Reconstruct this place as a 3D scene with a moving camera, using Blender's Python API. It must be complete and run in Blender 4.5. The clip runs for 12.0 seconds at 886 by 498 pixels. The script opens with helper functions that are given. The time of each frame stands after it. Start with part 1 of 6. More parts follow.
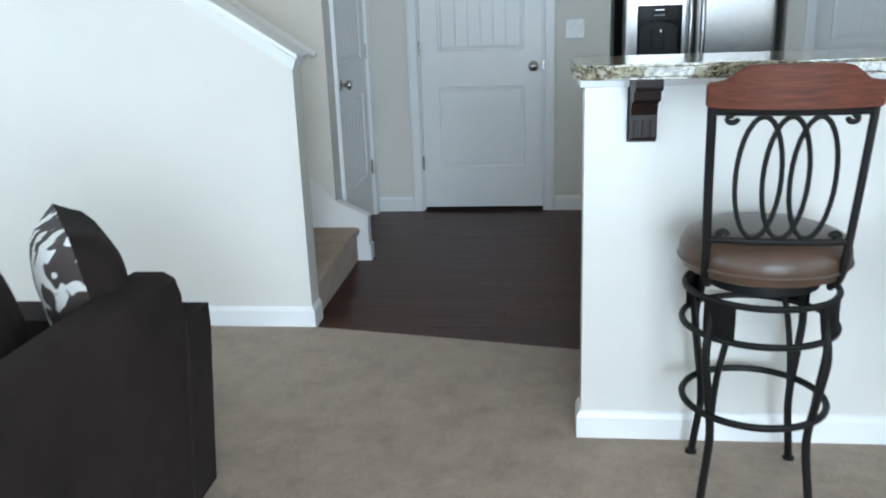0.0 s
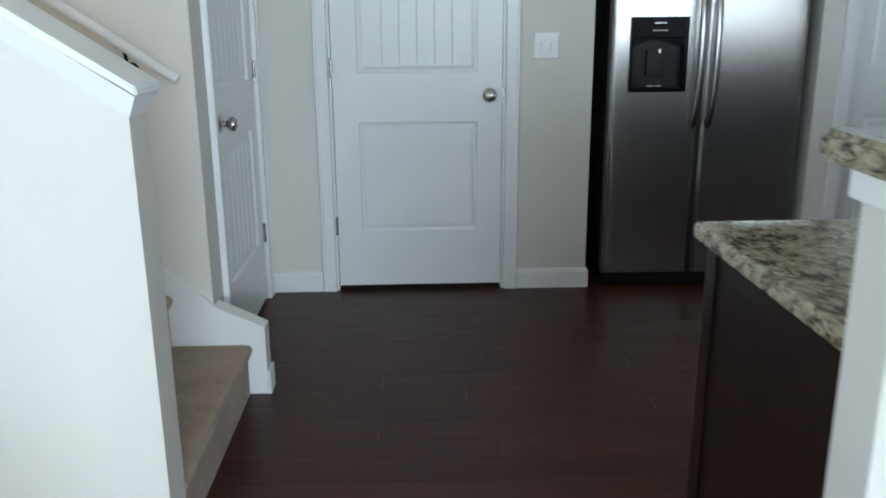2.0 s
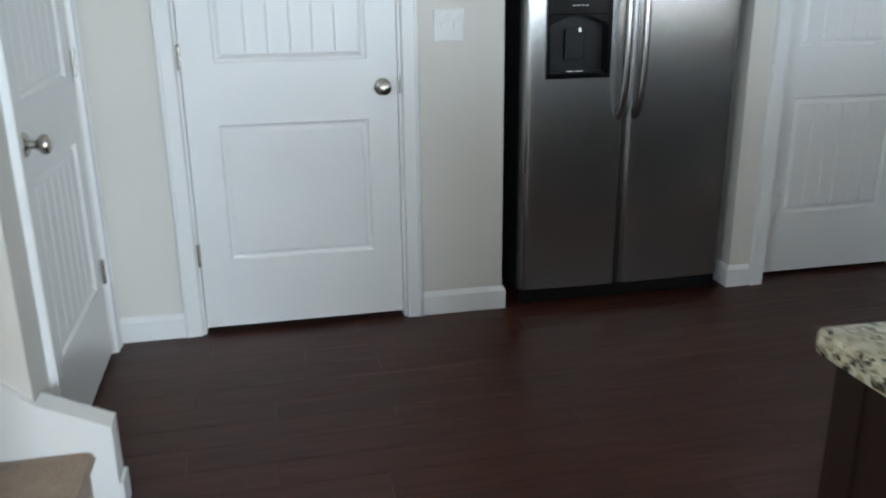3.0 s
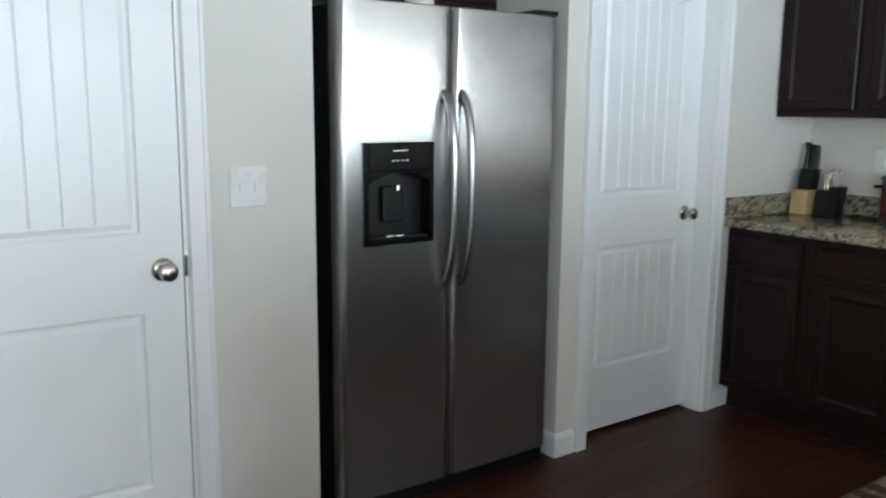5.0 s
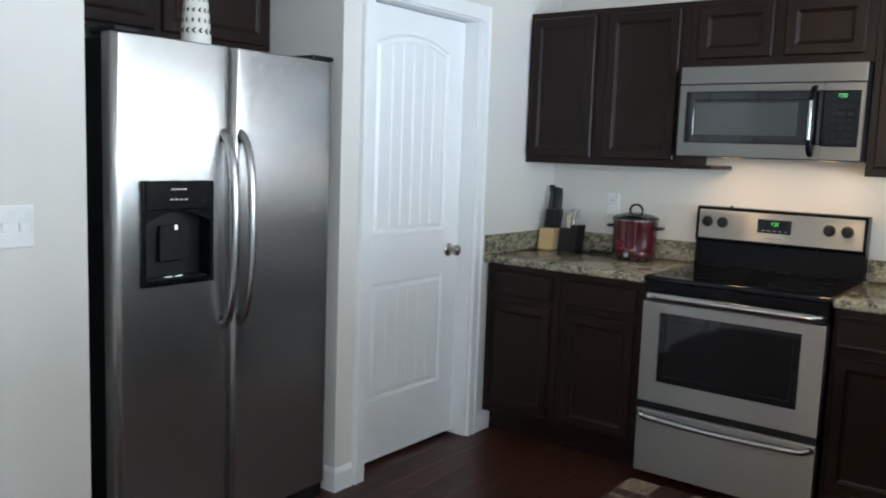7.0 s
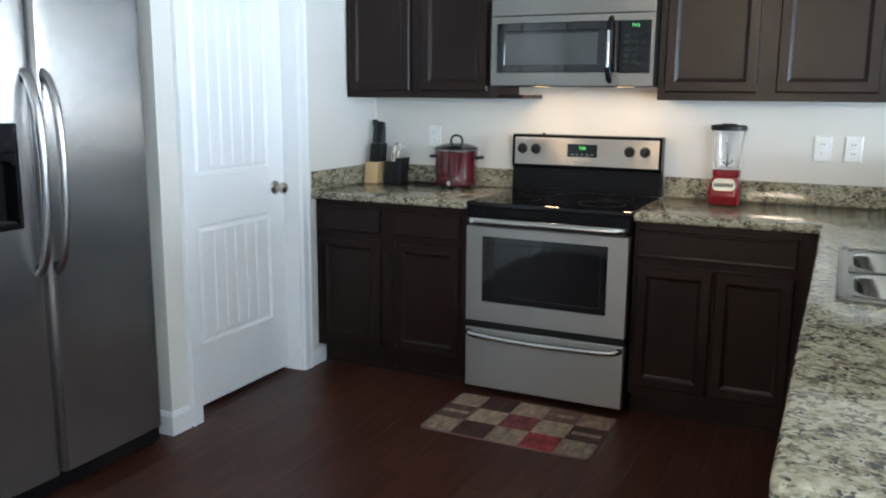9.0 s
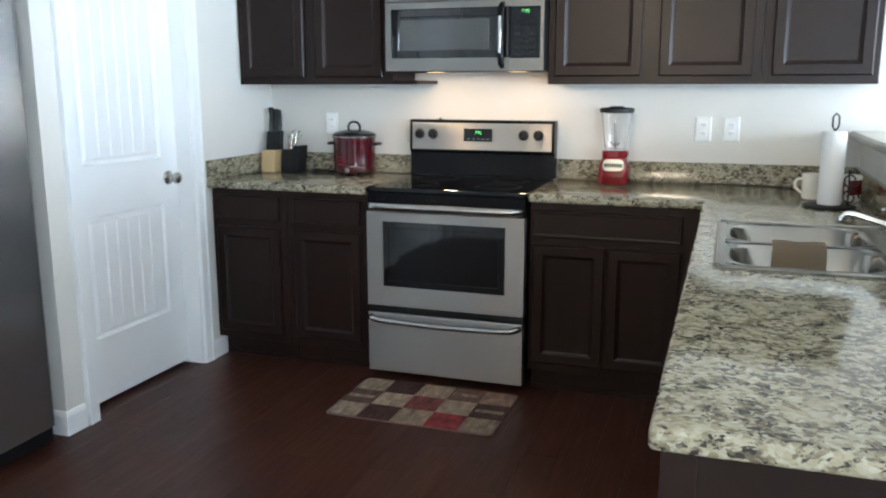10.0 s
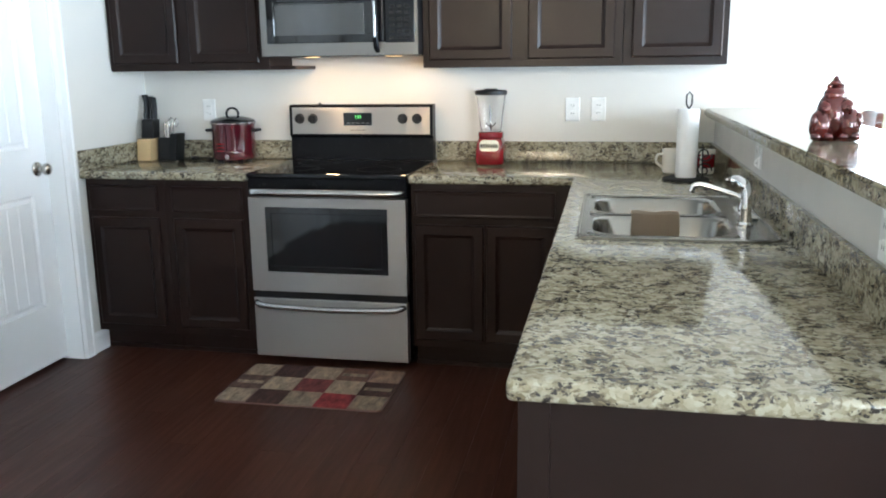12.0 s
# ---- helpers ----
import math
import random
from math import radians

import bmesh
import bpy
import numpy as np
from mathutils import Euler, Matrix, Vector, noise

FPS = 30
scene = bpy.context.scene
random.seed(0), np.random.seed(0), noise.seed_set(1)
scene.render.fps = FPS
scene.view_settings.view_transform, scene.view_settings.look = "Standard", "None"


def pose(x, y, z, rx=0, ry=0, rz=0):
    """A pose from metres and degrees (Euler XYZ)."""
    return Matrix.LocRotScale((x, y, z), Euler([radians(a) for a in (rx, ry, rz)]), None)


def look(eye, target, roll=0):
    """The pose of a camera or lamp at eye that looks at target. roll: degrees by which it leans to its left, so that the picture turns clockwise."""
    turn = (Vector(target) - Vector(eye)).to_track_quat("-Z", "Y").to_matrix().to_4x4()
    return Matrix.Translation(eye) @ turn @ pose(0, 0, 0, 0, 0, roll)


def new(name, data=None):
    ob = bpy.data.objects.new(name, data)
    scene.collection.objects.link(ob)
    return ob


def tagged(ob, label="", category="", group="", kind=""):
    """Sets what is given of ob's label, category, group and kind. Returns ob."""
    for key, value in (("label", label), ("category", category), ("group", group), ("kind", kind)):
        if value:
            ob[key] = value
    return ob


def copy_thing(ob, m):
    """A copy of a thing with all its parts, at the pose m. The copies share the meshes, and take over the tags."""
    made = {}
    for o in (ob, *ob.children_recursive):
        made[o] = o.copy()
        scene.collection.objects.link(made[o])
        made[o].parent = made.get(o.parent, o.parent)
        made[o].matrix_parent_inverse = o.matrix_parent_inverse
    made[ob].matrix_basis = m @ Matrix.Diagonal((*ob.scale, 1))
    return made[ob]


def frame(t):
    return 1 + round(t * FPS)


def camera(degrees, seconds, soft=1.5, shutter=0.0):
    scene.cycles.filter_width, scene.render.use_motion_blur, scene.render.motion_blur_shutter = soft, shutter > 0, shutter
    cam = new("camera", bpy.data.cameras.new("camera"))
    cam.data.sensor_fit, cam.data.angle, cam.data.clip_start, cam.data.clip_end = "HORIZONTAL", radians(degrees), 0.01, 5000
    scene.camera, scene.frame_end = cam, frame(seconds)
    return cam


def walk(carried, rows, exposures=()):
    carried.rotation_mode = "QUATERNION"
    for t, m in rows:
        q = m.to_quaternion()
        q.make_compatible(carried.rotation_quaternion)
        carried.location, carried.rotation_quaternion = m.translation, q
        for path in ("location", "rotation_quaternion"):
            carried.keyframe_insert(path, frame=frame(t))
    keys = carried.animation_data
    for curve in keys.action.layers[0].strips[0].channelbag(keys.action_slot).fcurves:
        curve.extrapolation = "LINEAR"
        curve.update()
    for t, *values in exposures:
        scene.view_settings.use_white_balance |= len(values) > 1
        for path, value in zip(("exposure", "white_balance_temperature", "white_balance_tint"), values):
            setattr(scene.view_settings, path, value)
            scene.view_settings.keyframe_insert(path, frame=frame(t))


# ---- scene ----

# ======== camera and walk ========
cam = camera(56.2, 12.0, soft=1.9, shutter=0.35)
PATH = [
    (0, (1.201, 1.893, 1.324), (0.971, 3.800, 0.768), -2.06),
    (0.5, (1.079, 2.227, 1.331), (0.912, 4.144, 0.787), -1.95),
    (1, (0.972, 2.607, 1.329), (0.855, 4.529, 0.787), 0.84),
    (1.5, (0.868, 2.980, 1.334), (0.982, 4.896, 0.771), -0.94),
    (2, (0.809, 3.448, 1.305), (0.875, 5.372, 0.766), -0.42),
    (2.5, (0.752, 3.838, 1.325), (0.921, 5.738, 0.722), -0.30),
    (2.7, (0.736, 3.989, 1.321), (1.000, 5.871, 0.696), -0.28),
    (4.3, (0.575, 4.829, 1.348), (1.440, 6.577, 0.905), -1.73),
    (4.5, (0.563, 4.915, 1.352), (1.487, 6.632, 0.907), -0.77),
    (5, (0.469, 5.027, 1.414), (1.614, 6.631, 1.076), 0.49),
    (5.5, (0.409, 5.055, 1.430), (1.707, 6.550, 1.145), 2.32),
    (6, (0.358, 5.053, 1.432), (1.779, 6.434, 1.161), 2.98),
    (6.5, (0.355, 5.062, 1.433), (1.858, 6.357, 1.183), 2.84),
    (7, (0.335, 5.039, 1.427), (1.915, 6.241, 1.190), 2.06),
    (7.5, (0.321, 5.031, 1.433), (1.968, 6.136, 1.173), 1.43),
    (7.7, (0.312, 5.020, 1.431), (1.972, 6.075, 1.151), 1.15),
    (9.3, (0.262, 4.968, 1.389), (2.056, 5.756, 1.008), 0.60),
    (9.5, (0.256, 4.964, 1.384), (2.071, 5.708, 0.992), 0.69),
    (10, (0.245, 4.942, 1.379), (2.102, 5.576, 0.990), -0.05),
    (10.5, (0.224, 4.927, 1.382), (2.112, 5.464, 0.999), -0.65),
    (11, (0.204, 4.911, 1.383), (2.108, 5.382, 0.991), -0.78),
    (11.5, (0.188, 4.892, 1.381), (2.103, 5.302, 0.975), -0.84),
    (12, (0.175, 4.880, 1.376), (2.092, 5.262, 0.951), -0.69),
]
EXPOSURES = [(0, 0.18, 6200, 7), (1.5, 0.10, 6250, 7), (2.7, 0.60, 6500, 9), (5, 0.80, 6700, 11), (7.5, 1.12, 6350, 11), (9.5, 1.52, 6200, 10), (12, 1.74, 6350, 10)]
walk(cam, [(t, look(eye, target, roll)) for t, eye, target, roll in PATH], EXPOSURES)

# ======== the plan, in metres ========
YN = 7.375      # face of the long wall with the doors and the refrigerator
XE = 4.40       # face of the wall behind the range
XW, YS = -3.3, -1.3
CEIL = 2.60
BAR0, BAR1 = 4.285, 4.375   # the two faces of the half wall under the bar
BARX = 1.33
HALF0, HALF1, HALFX = 5.205, 5.325, 0.218   # half wall beside the stairs
STY = 6.235     # wall on the far side of the stairs
XD = 0.095      # wall with the narrow door

# ======== world, sun, large lights ========
world = bpy.data.worlds.new("sky")
scene.world = world
world.use_nodes = True
wn = world.node_tree
sky = wn.nodes.new("ShaderNodeTexSky")
sky.sky_type = "NISHITA"
sky.sun_disc = False
sky.sun_elevation, sky.sun_rotation = radians(35), radians(167)
wn.nodes["Background"].inputs["Strength"].default_value = 0.15
wn.links.new(sky.outputs[0], wn.nodes["Background"].inputs["Color"])
sun_data = bpy.data.lights.new("sun", "SUN")
sun_data.energy, sun_data.angle, sun_data.color = 5.0, radians(0.5), (1.0, 0.90, 0.76)
sun = new("sun", sun_data)
sun.matrix_world = look((2.0, -9, 6.4), (0, 0, 0))


def window_light(name, eye, target, w, h, power, colour):
    data = bpy.data.lights.new(name, "AREA")
    data.shape, data.size, data.size_y, data.energy, data.color = "RECTANGLE", w, h, power, colour
    ob = new(name, data)
    ob.matrix_world = look(eye, target)
    return ob


SKYBLUE = (0.66, 0.83, 1.0)
window_light("daylight_patio_door", (2.1, YS + 0.06, 1.12), (2.1, 5, 1.05), 2.2, 1.95, 190, SKYBLUE)
window_light("daylight_living_window", (-2.3, YS + 0.06, 1.45), (-2.3, 5, 1.2), 1.3, 1.3, 55, SKYBLUE)
window_light("daylight_dining_window", (XE - 0.06, 2.45, 1.42), (-4, 2.45, 1.3), 2.9, 1.0, 18, SKYBLUE)
# Added fill from the west, brightening west-facing surfaces; its window is unseen.
window_light("daylight_west_window", (XW + 0.06, 2.3, 1.45), (4, 3.6, 1.2), 1.9, 1.3, 60, SKYBLUE)
# Added warm fill lamp for stairs and hall; the stair window is assumed.
window_light("daylight_stair_window", (XW + 0.06, 5.78, 2.0), (1.5, 5.9, 0.9), 0.7, 0.8, 42, (1.0, 0.84, 0.60))
HOOD = 3.0

# ======== mesh helpers ========


def part(name, bm, material, parent=None, label="", smooth=False):
    """Links a bmesh, built in world metres, as one mesh object under parent."""
    root = Vector((0, 0, 0))
    up = parent
    while up is not None:
        root += up.location
        up = up.parent
    bmesh.ops.translate(bm, verts=bm.verts, vec=-root)
    bmesh.ops.recalc_face_normals(bm, faces=bm.faces)
    me = bpy.data.meshes.new(name)
    bm.to_mesh(me)
    bm.free()
    if smooth:
        for p in me.polygons:
            p.use_smooth = True
        me.set_sharp_from_angle(angle=radians(40))
    for m in material if isinstance(material, (list, tuple)) else (material,):
        me.materials.append(m)
    ob = new(name, me)
    ob.parent = parent
    if label:
        ob["label"] = label
    return ob


def thing(name, x, y, z, label, category, group="", kind=""):
    ob = new(name)
    ob.location = (x, y, z)
    ob.empty_display_size = 0.1
    return tagged(ob, label, category, group, kind)


def box(bm, x0, x1, y0, y1, z0, z1, bevel=0.0, segments=2):
    r = bmesh.ops.create_cube(bm, size=1.0)
    vs = r["verts"]
    for v in vs:
        v.co = Vector(((x0 + x1) / 2 + v.co.x * (x1 - x0), (y0 + y1) / 2 + v.co.y * (y1 - y0), (z0 + z1) / 2 + v.co.z * (z1 - z0)))
    if bevel > 0:
        es = {e for v in vs for e in v.link_edges}
        bmesh.ops.bevel(bm, geom=list(es), offset=bevel, segments=segments, affect="EDGES", profile=0.5)
    return bm


def boxes(*rows, bevel=0.0):
    bm = bmesh.new()
    for r in rows:
        box(bm, *r, bevel=bevel)
    return bm


def prism(bm, outline, to_a, to_b):
    """A closed prism: outline points (p, q) taken to the two ends by the functions."""
    a = [bm.verts.new(to_a(p, q)) for p, q in outline]
    b = [bm.verts.new(to_b(p, q)) for p, q in outline]
    n = len(a)
    bm.faces.new(a)
    bm.faces.new(list(reversed(b)))
    for i in range(n):
        bm.faces.new((a[i], a[(i + 1) % n], b[(i + 1) % n], b[i]))
    return bm


def tube(bm, pts, radius, sides=10, closed=False, squash=1.0):
    """A round bar along a line of points; radius may be one number or one for each point."""
    pts = [Vector(p) for p in pts]
    n = len(pts)
    rad = [radius] * n if isinstance(radius, (int, float)) else list(radius)
    rings, side = [], None
    for i, p in enumerate(pts):
        if closed:
            d = pts[(i + 1) % n] - pts[i - 1]
        else:
            d = pts[min(i + 1, n - 1)] - pts[max(i - 1, 0)]
        d.normalize()
        if side is None:
            side = d.orthogonal().normalized()
        side = (side - d * side.dot(d)).normalized()
        other = d.cross(side)
        rings.append([bm.verts.new(p + (side * math.cos(a) + other * math.sin(a) * squash) * rad[i])
                      for a in (2 * math.pi * k / sides for k in range(sides))])
    last = n if closed else n - 1
    for i in range(last):
        r, s = rings[i], rings[(i + 1) % n]
        for k in range(sides):
            bm.faces.new((r[k], r[(k + 1) % sides], s[(k + 1) % sides], s[k]))
    if not closed:
        bm.faces.new(list(reversed(rings[0])))
        bm.faces.new(rings[-1])
    return bm


def lathe(bm, x, y, profile, sides=32, z0=0.0, axis="z", cap=True):
    """Turns (radius, height) pairs round an axis through (x, y, z0)."""
    rings = []
    for r, h in profile:
        ring = []
        for k in range(sides):
            a = 2 * math.pi * k / sides
            p, q = r * math.cos(a), r * math.sin(a)
            co = {"z": (x + p, y + q, z0 + h), "x": (x + h, y + p, z0 + q), "y": (x + p, y + h, z0 + q)}[axis]
            ring.append(bm.verts.new(co))
        rings.append(ring)
    for r, s in zip(rings, rings[1:]):
        for k in range(sides):
            bm.faces.new((r[k], r[(k + 1) % sides], s[(k + 1) % sides], s[k]))
    if cap:
        bm.faces.new(list(reversed(rings[0])))
        bm.faces.new(rings[-1])
    return bm


def smooth_line(pts, steps=6, closed=False):
    """Catmull-Rom through the points."""
    pts = [Vector(p) for p in pts]
    n, out = len(pts), []
    for i in range(n if closed else n - 1):
        if closed:
            a, b, c, d = pts[i - 1], pts[i], pts[(i + 1) % n], pts[(i + 2) % n]
        else:
            a, b, c, d = pts[max(i - 1, 0)], pts[i], pts[i + 1], pts[min(i + 2, n - 1)]
        for s in range(steps):
            t = s / steps
            out.append(0.5 * ((2 * b) + (c - a) * t + (2 * a - 5 * b + 4 * c - d) * t * t + (3 * b - a - 3 * c + d) * t ** 3))
    if not closed:
        out.append(pts[-1])
    return out


def outline(u0, u1, v0, v1, inset, arch=0.0, n=12):
    """A rectangle's outline, its top bowed up by arch, drawn in by inset."""
    c, h = (u0 + u1) / 2, (u1 - u0) / 2
    pts = [(u0 + inset, v0 + inset), (u1 - inset, v0 + inset)]
    for k in range(n + 1):
        u = (u1 - inset) + (u0 - u1 + 2 * inset) * k / n
        pts.append((u, v1 - inset - arch * ((u - c) / h) ** 2))
    return pts


def ring_relief(bm, P, u0, u1, v0, v1, rings, arch=0.0, planks=0):
    """Concentric rings (inset, depth) in the plane P(u, v, d), closed by a face, or by planks with grooves between them."""
    loops = [[bm.verts.new(P(u, v, d)) for u, v in outline(u0, u1, v0, v1, i, arch)] for i, d in rings]
    for a, b in zip(loops, loops[1:]):
        for k in range(len(a)):
            bm.faces.new((a[k], a[(k + 1) % len(a)], b[(k + 1) % len(b)], b[k]))
    if not planks:
        bm.faces.new(loops[-1])
        return bm
    i, d = rings[-1]
    c, h = (u0 + u1) / 2, (u1 - u0) / 2
    a, b = u0 + i, u1 - i
    cols = [(a, d)]
    for k in range(1, planks):
        u = a + (b - a) * k / planks
        cols += [(u - 0.004, d), (u, d - 0.005), (u + 0.004, d)]
    cols.append((b, d))
    lo = [bm.verts.new(P(u, v0 + i, e)) for u, e in cols]
    hi = [bm.verts.new(P(u, v1 - i - arch * ((u - c) / h) ** 2, e)) for u, e in cols]
    for k in range(len(cols) - 1):
        bm.faces.new((lo[k], lo[k + 1], hi[k + 1], hi[k]))
    return bm


# ======== materials ========


def material(name, colour, rough=0.5, metal=0.0, spec=0.5):
    m = bpy.data.materials.new(name)
    m.use_nodes = True
    b = m.node_tree.nodes["Principled BSDF"]
    b.inputs["Base Color"].default_value = (*colour, 1)
    b.inputs["Roughness"].default_value = rough
    b.inputs["Metallic"].default_value = metal
    b.inputs["Specular IOR Level"].default_value = spec
    return m, m.node_tree, b


def node(tree, kind, **inputs):
    n = tree.nodes.new(kind)
    for k, v in inputs.items():
        n.inputs[k.replace("_", " ")].default_value = v
    return n


def coords(tree, scale=(1, 1, 1)):
    c = tree.nodes.new("ShaderNodeTexCoord")
    m = tree.nodes.new("ShaderNodeMapping")
    m.inputs["Scale"].default_value = scale
    tree.links.new(c.outputs["Object"], m.inputs["Vector"])
    return m.outputs["Vector"]


def noise_at(tree, vec, scale, detail=4.0, rough=0.5):
    n = node(tree, "ShaderNodeTexNoise", Scale=scale, Detail=detail, Roughness=rough)
    tree.links.new(vec, n.inputs["Vector"])
    return n.outputs["Fac"]


def ramp(tree, fac, stops):
    r = tree.nodes.new("ShaderNodeValToRGB")
    els = r.color_ramp.elements
    while len(els) < len(stops):
        els.new(0.5)
    for e, (p, c) in zip(els, stops):
        e.position, e.color = p, (*c, 1)
    tree.links.new(fac, r.inputs["Fac"])
    return r.outputs["Color"]


def mixed(tree, fac, a, b, blend="MIX"):
    m = tree.nodes.new("ShaderNodeMix")
    m.data_type, m.blend_type = "RGBA", blend
    for sock, v in ((m.inputs[0], fac), (m.inputs[6], a), (m.inputs[7], b)):
        if hasattr(v, "links"):
            tree.links.new(v, sock)
        else:
            sock.default_value = v if isinstance(v, (int, float)) else (*v, 1)
    return m.outputs[2]


def bump(tree, bsdf, height, strength, distance=0.002):
    b = node(tree, "ShaderNodeBump", Strength=strength, Distance=distance)
    tree.links.new(height, b.inputs["Height"])
    tree.links.new(b.outputs["Normal"], bsdf.inputs["Normal"])


def paint(name, colour, rough, vary=0.05, fine=260.0, strength=0.12, spec=0.5):
    """Rolled or sprayed paint: slight cloudy variation, an orange-peel surface, uneven sheen."""
    m, t, b = material(name, colour, rough, 0.0, spec)
    v = coords(t)
    cloud = noise_at(t, v, 2.2, 5)
    dark = tuple(c * (1 - vary) for c in colour)
    light = tuple(min(1, c * (1 + vary * 0.6)) for c in colour)
    t.links.new(ramp(t, cloud, [(0.3, dark), (0.7, light)]), b.inputs["Base Color"])
    r = ramp(t, noise_at(t, v, 9, 3), [(0.3, (rough * 0.88,) * 3), (0.7, (min(1, rough * 1.1),) * 3)])
    t.links.new(r, b.inputs["Roughness"])
    bump(t, b, noise_at(t, v, fine, 2), strength, 0.001)
    return m


WALL = paint("wall_paint", (0.74, 0.71, 0.655), 0.62, 0.03, 320, 0.25)
BARPAINT = paint("semi_gloss_wall_paint", (0.74, 0.72, 0.675), 0.24, 0.03, 320, 0.10)
CEILING = paint("ceiling_paint", (0.78, 0.77, 0.74), 0.85, 0.03, 90, 0.5)
TRIM = paint("white_trim_paint", (0.87, 0.87, 0.86), 0.36, 0.025, 60, 0.06)
DOORPAINT = paint("white_door_paint", (0.87, 0.87, 0.865), 0.36, 0.03, 140, 0.12)
PLATE = paint("white_plastic", (0.84, 0.84, 0.82), 0.28, 0.02, 40, 0.02)
CABINET = paint("espresso_cabinet_lacquer", (0.0180, 0.0092, 0.0072), 0.35, 0.28, 70, 0.06, 0.19)
BLACKPLASTIC = paint("black_plastic", (0.008, 0.008, 0.009), 0.40, 0.1, 200, 0.1, 0.3)
FRIDGESIDE = paint("black_textured_steel", (0.008, 0.008, 0.009), 0.55, 0.15, 500, 0.3, 0.25)
IRON = paint("dark_wrought_iron", (0.0075, 0.006, 0.0055), 0.52, 0.35, 120, 0.25, 0.28)
WHITECERAMIC = paint("cream_ceramic", (0.74, 0.71, 0.64), 0.22, 0.04, 30, 0.05)
FROST = paint("frosted_white_glass", (0.84, 0.84, 0.80), 0.3, 0.03, 30, 0.03)
PAPER = paint("paper_towel", (0.86, 0.86, 0.85), 0.9, 0.03, 150, 0.6)
BEECH = paint("pale_beech_wood", (0.62, 0.43, 0.22), 0.45, 0.15, 50, 0.1)
TOWELBROWN = paint("brown_cloth", (0.33, 0.245, 0.17), 0.9, 0.15, 300, 0.8)
SOFA = paint("dark_brown_upholstery", (0.029, 0.0205, 0.018), 0.92, 0.3, 420, 0.7, 0.2)
BLIND = paint("exterior_ground", (0.22, 0.25, 0.14), 0.9, 0.3, 3, 0.1)


def brushed(name, colour, rough, across=(1.0, 1.0, 60.0), aniso=0.6, turn=0.0, metal=1.0):
    """Brushed stainless steel, its grain fine in one direction and long in the other."""
    m, t, b = material(name, colour, rough, metal)
    v = coords(t, across)
    grain = noise_at(t, v, 6.0, 6, 0.7)
    t.links.new(ramp(t, grain, [(0.25, tuple(c * 0.95 for c in colour)), (0.75, colour)]), b.inputs["Base Color"])
    smear = noise_at(t, coords(t), 3.0, 4)
    r = mixed(t, 0.5, ramp(t, grain, [(0.2, (rough * 0.97,) * 3), (0.8, (rough * 1.03,) * 3)]),
              ramp(t, smear, [(0.3, (rough * 0.992,) * 3), (0.7, (rough * 1.008,) * 3)]))
    t.links.new(r, b.inputs["Roughness"])
    b.inputs["Anisotropic"].default_value = aniso
    b.inputs["Anisotropic Rotation"].default_value = turn
    bump(t, b, grain, 0.0012, 0.0002)
    return m


STEEL = brushed("brushed_stainless_steel", (0.46, 0.455, 0.45), 0.27, (3.0, 3.0, 420.0), 0.75, 0.0, 0.93)
STEELM = brushed("brushed_microwave_steel", (0.31, 0.305, 0.295), 0.33, (3.0, 3.0, 420.0), 0.7, 0.25, 0.95)
STEELH = brushed("brushed_range_steel", (0.46, 0.445, 0.425), 0.34, (3.0, 3.0, 420.0), 0.8, 0.25, 0.9)
STEELP = brushed("brushed_panel_steel", (0.60, 0.58, 0.55), 0.44, (3.0, 3.0, 420.0), 0.9, 0.25, 0.90)
STEELV = brushed("brushed_steel_vertical", (0.46, 0.455, 0.45), 0.27, (110.0, 110.0, 2.0), 0.3)
SINKSTEEL = brushed("satin_sink_steel", (0.27, 0.255, 0.225), 0.20, (40.0, 2.0, 2.0), 0.2)
NICKEL = brushed("satin_nickel", (0.46, 0.43, 0.39), 0.24, (30.0, 30.0, 30.0), 0.0)
CHROME = brushed("polished_chrome", (0.78, 0.78, 0.79), 0.06, (4.0, 4.0, 4.0), 0.0)


def gloss(name, colour, rough, coat=0.0, vary=0.1, spec=0.5):
    m, t, b = material(name, colour, rough, 0.0, spec)
    b.inputs["Coat Weight"].default_value = coat
    b.inputs["Coat Roughness"].default_value = 0.05
    v = coords(t)
    t.links.new(ramp(t, noise_at(t, v, 14, 5), [(0.3, tuple(c * (1 - vary) for c in colour)), (0.7, colour)]), b.inputs["Base Color"])
    t.links.new(ramp(t, noise_at(t, v, 40, 4), [(0.3, (rough * 0.8,) * 3), (0.7, (rough * 1.3,) * 3)]), b.inputs["Roughness"])
    return m


BLACKGLASS = gloss("black_ceramic_glass", (0.005, 0.005, 0.006), 0.06, 0.1, 0.1, 0.4)
BLACKGLOSS = gloss("black_gloss_enamel", (0.005, 0.005, 0.006), 0.22, 0.02, 0.1, 0.12)
REDGLOSS = gloss("dark_red_enamel", (0.070, 0.003, 0.009), 0.14, 0.9, 0.25)
REDBRIGHT = gloss("bright_red_gloss_plastic", (0.22, 0.006, 0.012), 0.2, 0.5)
BRONZERED = gloss("red_bronze_glaze", (0.13, 0.007, 0.004), 0.10, 1.0, 0.85)
BRONZERED.node_tree.nodes["Principled BSDF"].inputs["Metallic"].default_value = 0.35


def glass(name, colour=(1, 1, 1), rough=0.02):
    m, t, b = material(name, colour, rough)
    b.inputs["Transmission Weight"].default_value = 1.0
    b.inputs["IOR"].default_value = 1.45
    t.links.new(ramp(t, noise_at(t, coords(t), 12, 3), [(0.3, (rough,) * 3), (0.7, (rough * 2 + 0.01,) * 3)]), b.inputs["Roughness"])
    return m


